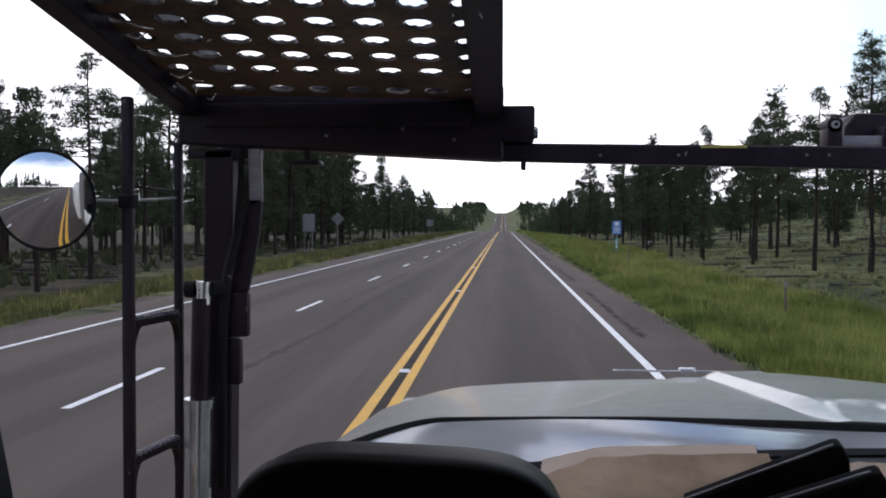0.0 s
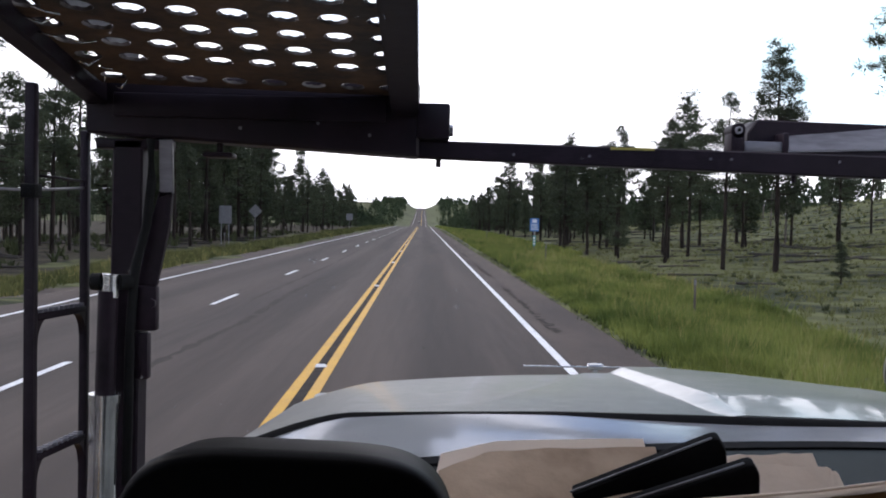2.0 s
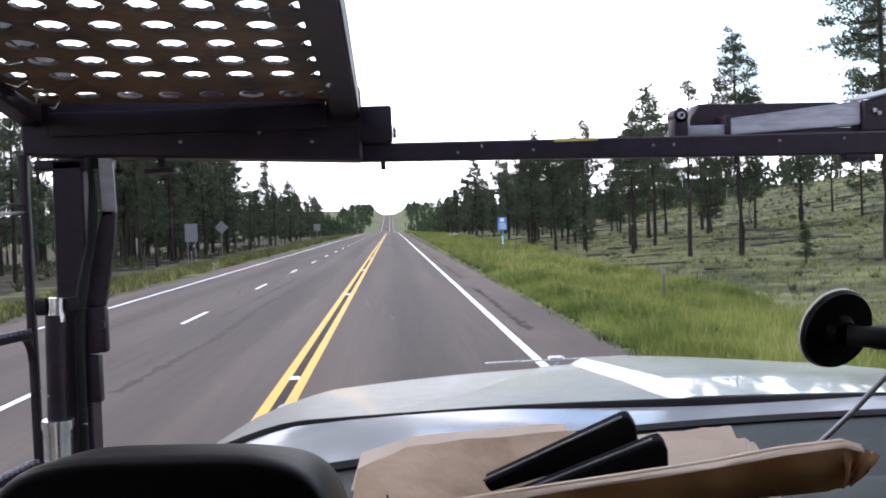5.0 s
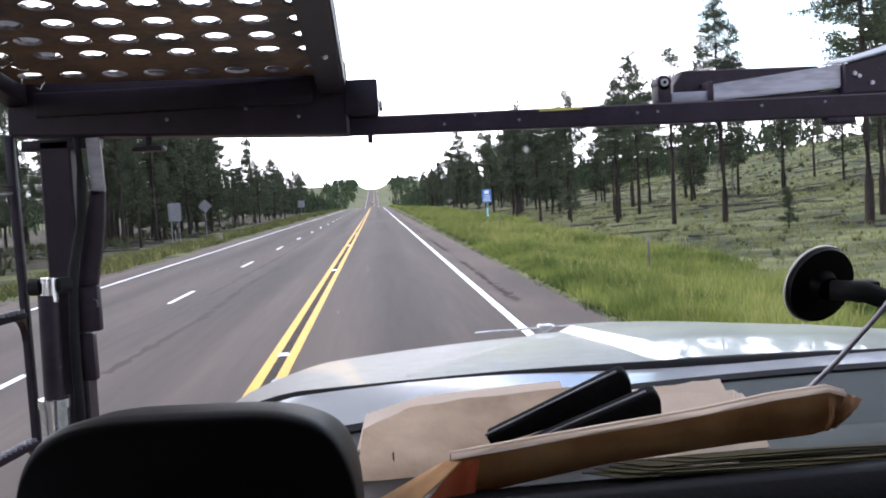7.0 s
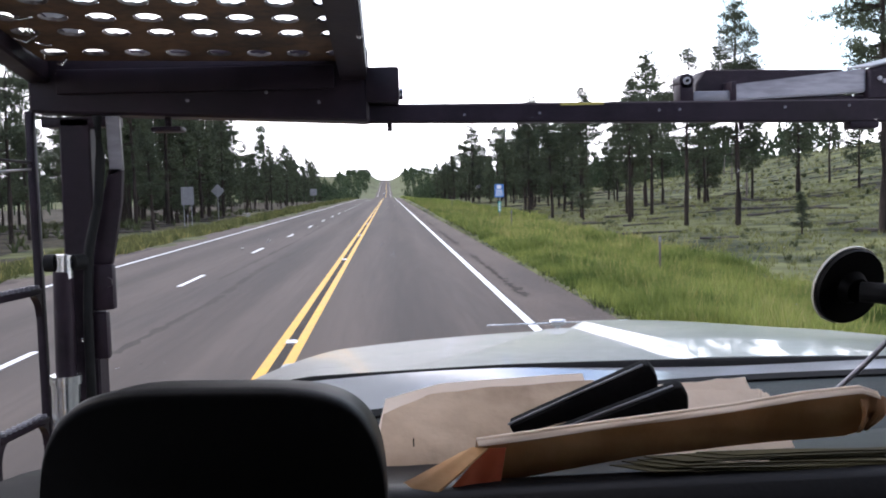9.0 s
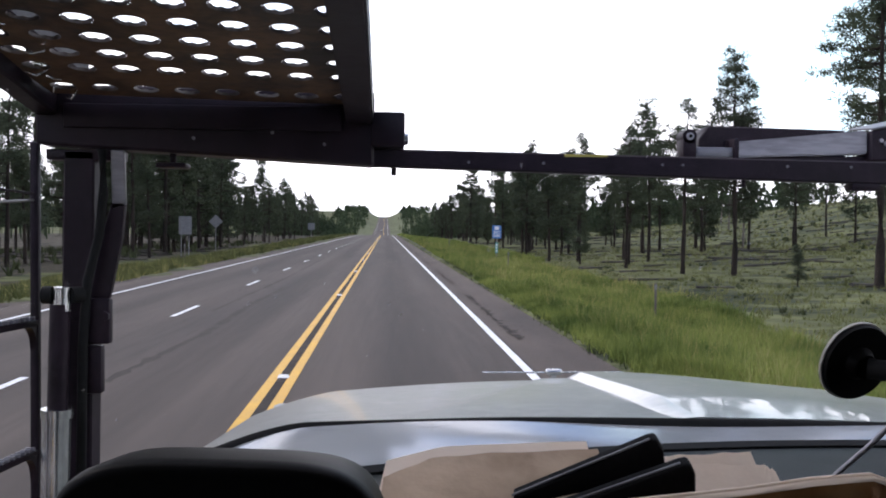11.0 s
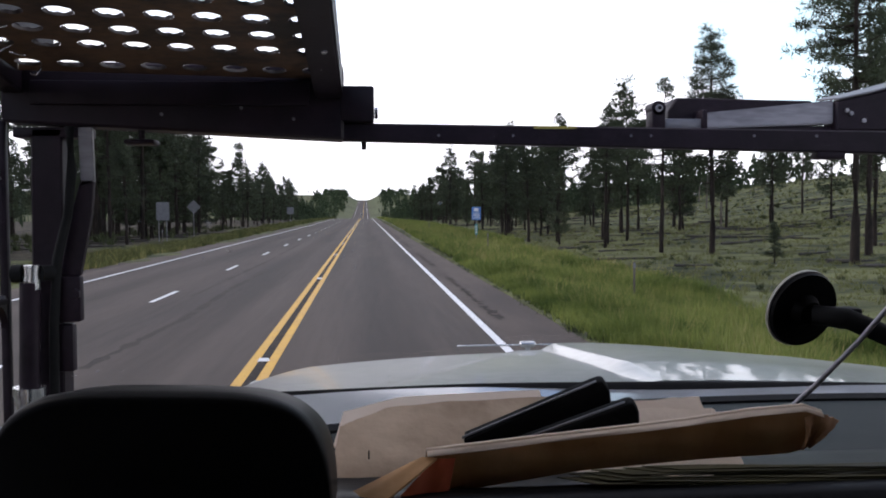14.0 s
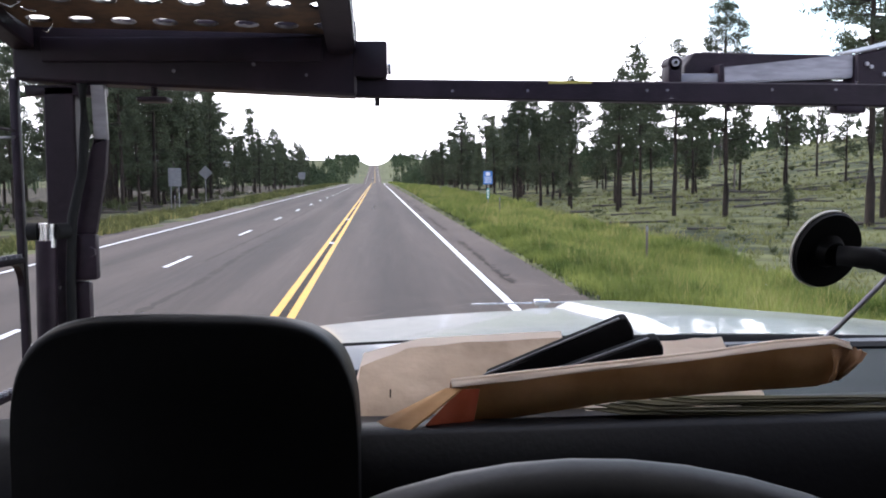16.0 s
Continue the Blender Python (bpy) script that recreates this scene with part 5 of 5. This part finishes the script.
# open stand across the meadow
for kind, x, y, s in ((1, 34, 96, 0.78), (2, 40.5, 99, 0.85), (4, 45, 97, 0.80), (1, 49, 106, 0.82), (2, 55, 103, 0.80), (1, 39, 112, 0.88), (4, 58, 116, 0.85), (3, 36.5, 102, 0.9)):
    put_pine(kind, x, y, s)
# a loose stand nearer the road
for kind, x, y, s in ((2, 20.5, 76, 0.85), (4, 19.2, 72, 0.85), (4, 23.4, 80, 0.9), (2, 15.8, 88, 0.85), (1, 14.6, 95, 0.78), (4, 17.8, 84, 0.9), (1, 22.2, 84, 0.8), (3, 16.9, 79, 0.7)):
    put_pine(kind, x, y, 0.88 * s)
# belt along the oncoming side
count = 0
y = 17.0
while y < 300:
    depth = 6 if y < 120 else 4
    for j in range(depth):
        if rngt.random() < 0.60:
            x = -19.5 - j * 4.4 - rngt.uniform(0, 4.0) + 1.2 * math.sin(y * 0.08)
            kind = rngt.choice((0, 1, 2, 2, 3, 3, 4, 4, 2)) if j else rngt.choice((1, 2, 3, 3, 4, 5, 5, 2))
            put_pine(kind, x, y + rngt.uniform(-2.5, 2.5), rngt.uniform(0.56, 0.90) * (0.8 if -x / y > 0.29 else 1.0))
    y += 4.6 if y < 120 else 8.0
# taller, sparse pines standing out of that belt
for _ in range(30):
    y = rngt.uniform(48, 190)
    put_pine(4 if rngt.random() < 0.7 else 2, -21 - rngt.uniform(0, 16), y, rngt.uniform(0.95, 1.2) * (0.7 if y < 70 else 1.0))
# belt on the meadow side, closing in farther on
y = 124.0
while y < 330:
    for j in range(3):
        if rngt.random() < 0.85:
            x = 17.0 + j * 5.5 + rngt.uniform(0, 4.5) + max(0, 170 - y) * 0.05
            put_pine(rngt.choice((1, 2, 2, 3, 3, 4, 5)), x, y + rngt.uniform(-3, 3), rngt.uniform(0.7, 1.0))
    y += 6.0


def build_far_forest(name, spots, seed):
    """Distant pines joined: a thin trunk and a ragged cone of blades each."""
    rng = np.random.default_rng(seed)
    V, F = [], []
    for x, y, h in spots:
        z = float(land(x, y))
        b = len(V)
        r = 0.10 + 0.008 * h
        for zz, rr in ((z - 0.3, r), (z + h * 0.9, 0.03)):
            for k in range(3):
                V.append((x + rr * math.cos(2.1 * k), y + rr * math.sin(2.1 * k), zz))
        for k in range(3):
            F.append((b + k, b + (k + 1) % 3, b + 3 + (k + 1) % 3, b + 3 + k))
        m = 46
        t = rng.random(m) ** 0.9
        lo = 0.22 + 0.15 * rng.random()
        zz = z + h * (lo + (1.02 - lo) * t)
        rad = h * 0.17 * (1.12 - t) * rng.uniform(0.4, 1.1, m)
        an = rng.uniform(0, 6.283, m)
        px, py = x + rad * np.cos(an), y + rad * np.sin(an)
        sz = h * 0.075 * rng.uniform(0.7, 1.5, m) * (1.15 - 0.5 * t)
        for i in range(m):
            b = len(V)
            a = rng.uniform(0, 6.283)
            dx, dy = math.cos(a) * sz[i], math.sin(a) * sz[i]
            V += [(px[i] - dx, py[i] - dy, zz[i] - 0.25 * sz[i]), (px[i] + dx, py[i] + dy, zz[i] - rng.uniform(0, 0.6) * sz[i]),
                  (px[i] + dx * 0.3, py[i] - dy * 0.4, zz[i] + sz[i] * rng.uniform(0.6, 1.2))]
            F.append((b, b + 1, b + 2))
    return tagged(new(name, soup(name, V, F, M_NEEDLE2)), "dense dark pine forest in the distance", "forest", kind="stuff")


rf = random.Random(21)
spots = []
for sd, x0, wide in ((-1, 21, 20), (1, 16, 22)):
    for _ in range(1200):
        y = rf.uniform(300, 1750)
        edge_x = x0 + 3 * math.sin(y * 0.021 + sd) + 2 * math.sin(y * 0.067) + 8 * float(ease(y, 900, 1500))
        x = edge_x + abs(rf.gauss(0, wide))
        clump = 0.5 + 0.5 * math.sin(x * 0.33 + 1.7 * math.sin(y * 0.013)) * math.sin(y * 0.031 + x * 0.11)
        if y > 620 and rf.random() > 0.25 + 0.6 * clump:
            continue
        tall = rf.triangular(4.5, 14.5, 8.5) * (0.62 + 0.55 * clump if y > 450 else 1.0)
        spots.append((sd * x, y, tall * (0.55 + 0.45 * min(1.0, (x - edge_x) / 12))))
build_far_forest("far_forest", spots, 31)
spots = []
for _ in range(420):
    x, y = rf.uniform(48, 215), rf.uniform(205, 285)
    if math.sin(x * 0.13 + 1.2) + math.sin(x * 0.047 + y * 0.05) > -0.75:
        spots.append((x, y, rf.triangular(4.5, 10.5, 7)))
build_far_forest("hill_forest", spots, 37)
spots = []
for _ in range(1000):
    y = rf.uniform(260, 900)
    spots.append((rf.uniform(60, 560), y, rf.uniform(8, 13)))
for _ in range(260):
    y = rf.uniform(10, 500)
    x = -50 - rf.uniform(0, 110)
    spots.append((x, y, rf.uniform(9, 15) * (0.7 if -x / y > 0.3 else 1.0)))
for _ in range(260):
    spots.append((rf.choice((-1, 1)) * rf.uniform(26, 120), rf.uniform(-380, -25), rf.uniform(8, 14)))
build_far_forest("far_forest", [s for s in spots if not (80 < s[0] < 200 and s[1] < 330)], 32)


def build_snag(x, y, h, seed):
    z = float(land(x, y))
    b = rod((x, y, z - 0.2), (x + 0.15, y, z + h), 0.16, 0.05, seg=8)
    r = random.Random(seed)
    for _ in range(5):
        zz = z + h * r.uniform(0.4, 0.95)
        a = r.uniform(0, 6.28)
        rod((x, y, zz), (x + math.cos(a) * 0.9, y + math.sin(a) * 0.9, zz + r.uniform(-0.2, 0.4)), 0.03, 0.01, seg=5, bm=b)
    return solo("dead_tree", b, M_DEAD, "bare grey dead pine trunk on the slope", "tree", "dead trees")


build_snag(43.5, 108, 10.5, 1)
build_snag(58, 150, 6, 2)
build_snag(70, 185, 5, 3)
build_snag(96, 170, 4, 4)


# ---- grass and brush ----
def build_tufts(name, regions, mat, label, seed, blades=8):
    rng = np.random.default_rng(seed)
    V, F, base = [], [], 0
    for x0, x1, y0, y1, n, h, w in regions:
        x = rng.uniform(x0, x1, n)
        y = y0 + (y1 - y0) * rng.random(n) ** 1.3
        z = land(x, y) - 0.02
        hh = h * rng.uniform(0.55, 1.25, n) * (0.75 + 0.5 * (np.sin(x * 1.7 + np.sin(y * 0.9) * 2) * np.sin(y * 0.7 + x) > 0))
        for _ in range(blades):
            a = rng.uniform(0, 6.283, n)
            rx, ry = x + rng.normal(size=n) * 0.09, y + rng.normal(size=n) * 0.09
            lx, ly = rng.normal(size=n) * 0.32 * hh, rng.normal(size=n) * 0.32 * hh
            wx, wy = np.cos(a) * w, np.sin(a) * w
            hb = hh * rng.uniform(0.6, 1.15, n)
            P = np.stack([np.stack([rx - wx, ry - wy, z], 1), np.stack([rx + wx, ry + wy, z], 1), np.stack([rx + lx, ry + ly, z + hb], 1)], 1).reshape(-1, 3)
            V.append(P)
            F.append(np.arange(3 * n).reshape(-1, 3) + base)
            base += 3 * n
    ob = new(name, soup(name, np.concatenate(V).tolist(), np.concatenate(F).tolist(), mat))
    return tagged(ob, label, "grass", kind="stuff")


build_tufts("grass", [(3.62, 4.5, -6, 40, 4800, 0.20, 0.015), (4.2, 10.8, -6, 34, 13500, 0.36, 0.016), (3.8, 12.5, 30, 90, 8000, 0.42, 0.028),
                      (4.0, 15, 85, 320, 6000, 0.5, 0.06)],
            M_GRASS, "tall bright green grass along the shoulder", 41)
build_tufts("grass", [(-17, -11.2, 8, 60, 8000, 0.30, 0.022), (-16.5, -11, 55, 160, 3500, 0.40, 0.04), (-18, -11, 150, 330, 2200, 0.5, 0.07)],
            M_FARVERGE, "green and straw coloured grass on the far verge", 42)
build_tufts("grass", [(10, 60, 18, 120, 8000, 0.26, 0.03), (40, 150, 60, 240, 7000, 0.4, 0.06)], M_DRYGRASS, "thin dull meadow grass", 43, 6)
build_tufts("grass", [(3.45, 4.0, 5, 60, 700, 0.10, 0.011)], M_SHRUB, "low dark weeds along the gravel edge", 45, 9)
build_tufts("grass", [(4.2, 10.8, 4, 40, 1700, 0.44, 0.009), (4.0, 13, 36, 140, 2200, 0.48, 0.022), (-16, -11, 10, 120, 900, 0.42, 0.018)],
            M_STRAW, "straw coloured grass stalks standing among green grass", 46, 6)
build_tufts("brush", [(14, 60, 25, 130, 420, 0.28, 0.022), (45, 160, 70, 250, 900, 0.5, 0.05)], M_SHRUB, "low dark shrubs dotted over the slope", 47, 26)
build_tufts("brush", [(-40, -20, 15, 150, 900, 0.6, 0.08)], M_SHRUB, "low dark brush and dead branches", 44, 12)


def build_logs(seed):
    r = random.Random(seed)
    b = bmesh.new()
    for _ in range(300):
        if r.random() < 0.8:
            x, y = r.uniform(16, 95), r.uniform(45, 190)
        else:
            x, y = r.uniform(-38, -19), r.uniform(20, 110)
        a, L = r.gauss(0, 0.35), r.uniform(1.2, 6.0)
        dx, dy = math.cos(a) * L / 2, math.sin(a) * L / 2
        p = (x - dx, y - dy, float(land(x - dx, y - dy)) + 0.10)
        q = (x + dx, y + dy, float(land(x + dx, y + dy)) + 0.10)
        rod(p, q, 0.06 + r.random() * 0.09, 0.05, seg=6, bm=b)
    return b


solo("fallen_logs", build_logs(3), M_LOG, "scattered dark grey fallen logs in the meadow", "logs", kind="stuff")


# ---- roadside signs and posts ----
def build_sign_back(x, y, w, h, zc, posts, label, diamond=False):
    g = float(land(x, y))
    t = thing("road_sign", (x, y, g), label, "sign", "road signs")
    if diamond:
        bm = slab([(x, y, g + zc - h / 2), (x + w / 2, y, g + zc), (x, y, g + zc + h / 2), (x - w / 2, y, g + zc)], (0, 0.02, 0))
    else:
        bm = box((x - w / 2, y, g + zc - h / 2), (x + w / 2, y + 0.02, g + zc + h / 2), 0.006, 1)
    part("panel", bm, M_SIGNBACK, t)
    for p in posts:
        part("sign_post", box((x + p - 0.035, y - 0.06, g - 0.2), (x + p + 0.035, y - 0.002, g + zc + h * (0.45 if not diamond else 0.1)), 0.008, 1), M_SIGNBACK, t)
    return t


build_sign_back(-18.7, 84, 1.15, 1.65, 2.75, (-0.35, 0.35), "grey back of a rectangular road sign on two posts")
build_sign_back(-13.8, 165, 1.2, 1.2, 2.6, (0,), "grey back of a square road sign on one post")
build_sign_back(-18.9, 100, 1.5, 1.5, 3.3, (0,), "grey back of a diamond road sign on one post", True)


def build_blue_sign(x, y):
    g = float(land(x, y))
    t = thing("information_sign", (x, y, g), "blue and white information sign over a green marker plate", "sign")
    part("sign_post", box((x - 0.04, y + 0.002, g - 0.2), (x + 0.04, y + 0.06, g + 3.0), 0.008, 1), M_SIGNBACK, t)
    part("panel", box((x - 0.42, y - 0.02, g + 1.9), (x + 0.42, y, g + 3.1), 0.01, 1), M_SIGNBLUE, t, "blue sign panel")
    part("symbol", box((x - 0.2, y - 0.024, g + 2.68), (x + 0.2, y - 0.0205, g + 3.0), 0.0), M_SIGNWHITE, t, "white square symbol")
    for k in range(5):
        w = (0.34, 0.30, 0.34, 0.26, 0.32)[k]
        part("text_bar", box((x - w, y - 0.024, g + 2.05 + 0.115 * k), (x + w, y - 0.0205, g + 2.10 + 0.115 * k), 0.0), M_SIGNWHITE, t)
    part("marker_plate", box((x - 0.13, y - 0.02, g + 0.55), (x + 0.13, y, g + 1.5), 0.008, 1), M_SIGNGREEN, t, "green marker plate")
    for k in range(3):
        part("text_bar", box((x - 0.07, y - 0.024, g + 0.65 + 0.27 * k), (x + 0.07, y - 0.0205, g + 0.83 + 0.27 * k), 0.0), M_SIGNWHITE, t)


build_blue_sign(9.95, 83)


def build_delineator(x, y):
    g = float(land(x, y))
    t = thing("marker_post", (x, y, g), "thin weathered marker post in the grass", "post", "marker posts")
    part("stake", box((x - 0.035, y - 0.01, g - 0.2), (x + 0.035, y + 0.01, g + 1.25), 0.004, 1), M_DEAD, t)
    part("reflector", box((x - 0.04, y - 0.016, g + 1.05), (x + 0.04, y - 0.0105, g + 1.2), 0.0), M_SIGNBACK, t)


for x, y in ((7.9, 27), (7.2, 55), (6.4, 95), (6.2, 140), (-13.5, 60), (-13.5, 120)):
    build_delineator(x, y)


def build_guard_rail(x, y0, y1):
    """A steel rail on posts over the culvert in the dip, its ends bent down."""
    t = thing("guard_rail", (x, y0, float(rise(y0))), "grey steel guard rail beside the highway at the dip", "guard rail", "guard rails")
    pts = [(x, y0 - 4, float(rise(y0 - 4)) + 0.05)] + [(x, y, float(rise(y)) + 0.62) for y in np.arange(y0, y1 + 0.1, 4.0)] + [(x, y1 + 4, float(rise(y1 + 4)) + 0.05)]
    beam_bm = bmesh.new()
    for dz in (-0.09, 0.09):
        tube([(px, py, pz + dz) for px, py, pz in pts], 0.085, 8, bm=beam_bm)
    part("rail_beam", beam_bm, M_SIGNBACK, t)
    for y in np.arange(y0, y1 + 0.1, 4.0):
        z = float(rise(y))
        part("rail_post", box((x - 0.06, y - 0.06, z - 0.6), (x + 0.06, y + 0.06, z + 0.72), 0.01, 1), M_DEAD, t)


build_guard_rail(3.75, 420, 456)
build_guard_rail(-11.0, 420, 456)


# ---- a car far down the road ----
def build_car(x, y):
    z = float(rise(y)) + 0.0
    t = thing("car", (x, y, z), "small dark car far down the highway", "car")
    prof = [(-2.2, 0.35), (-2.25, 0.75), (-1.5, 0.95), (-0.8, 1.42), (0.9, 1.45), (1.7, 1.0), (2.2, 0.9), (2.25, 0.35)]
    part("body", slab([(x - 0.88, y + a, z + c) for a, c in prof], (1.76, 0, 0), 0.05), M_BLACKSTEEL, t)
    part("windscreen", slab([(x - 0.75, y - 1.47, z + 1.0), (x + 0.75, y - 1.47, z + 1.0), (x + 0.65, y - 0.86, z + 1.40), (x - 0.65, y - 0.86, z + 1.40)], (0, -0.03, 0.03)), M_CHROME, t)
    for sx in (-0.85, 0.85):
        for sy in (-1.4, 1.4):
            part("wheel", rod((x + sx - 0.1, y + sy, z + 0.33), (x + sx + 0.1, y + sy, z + 0.33), 0.33, seg=16), M_RUBBER, t)
    for sx in (-0.6, 0.6):
        part("headlight", box((x + sx - 0.2, y - 2.29, z + 0.62), (x + sx + 0.2, y - 2.22, z + 0.78), 0.02), M_SIGNWHITE, t)


build_car(-3.7, 820)
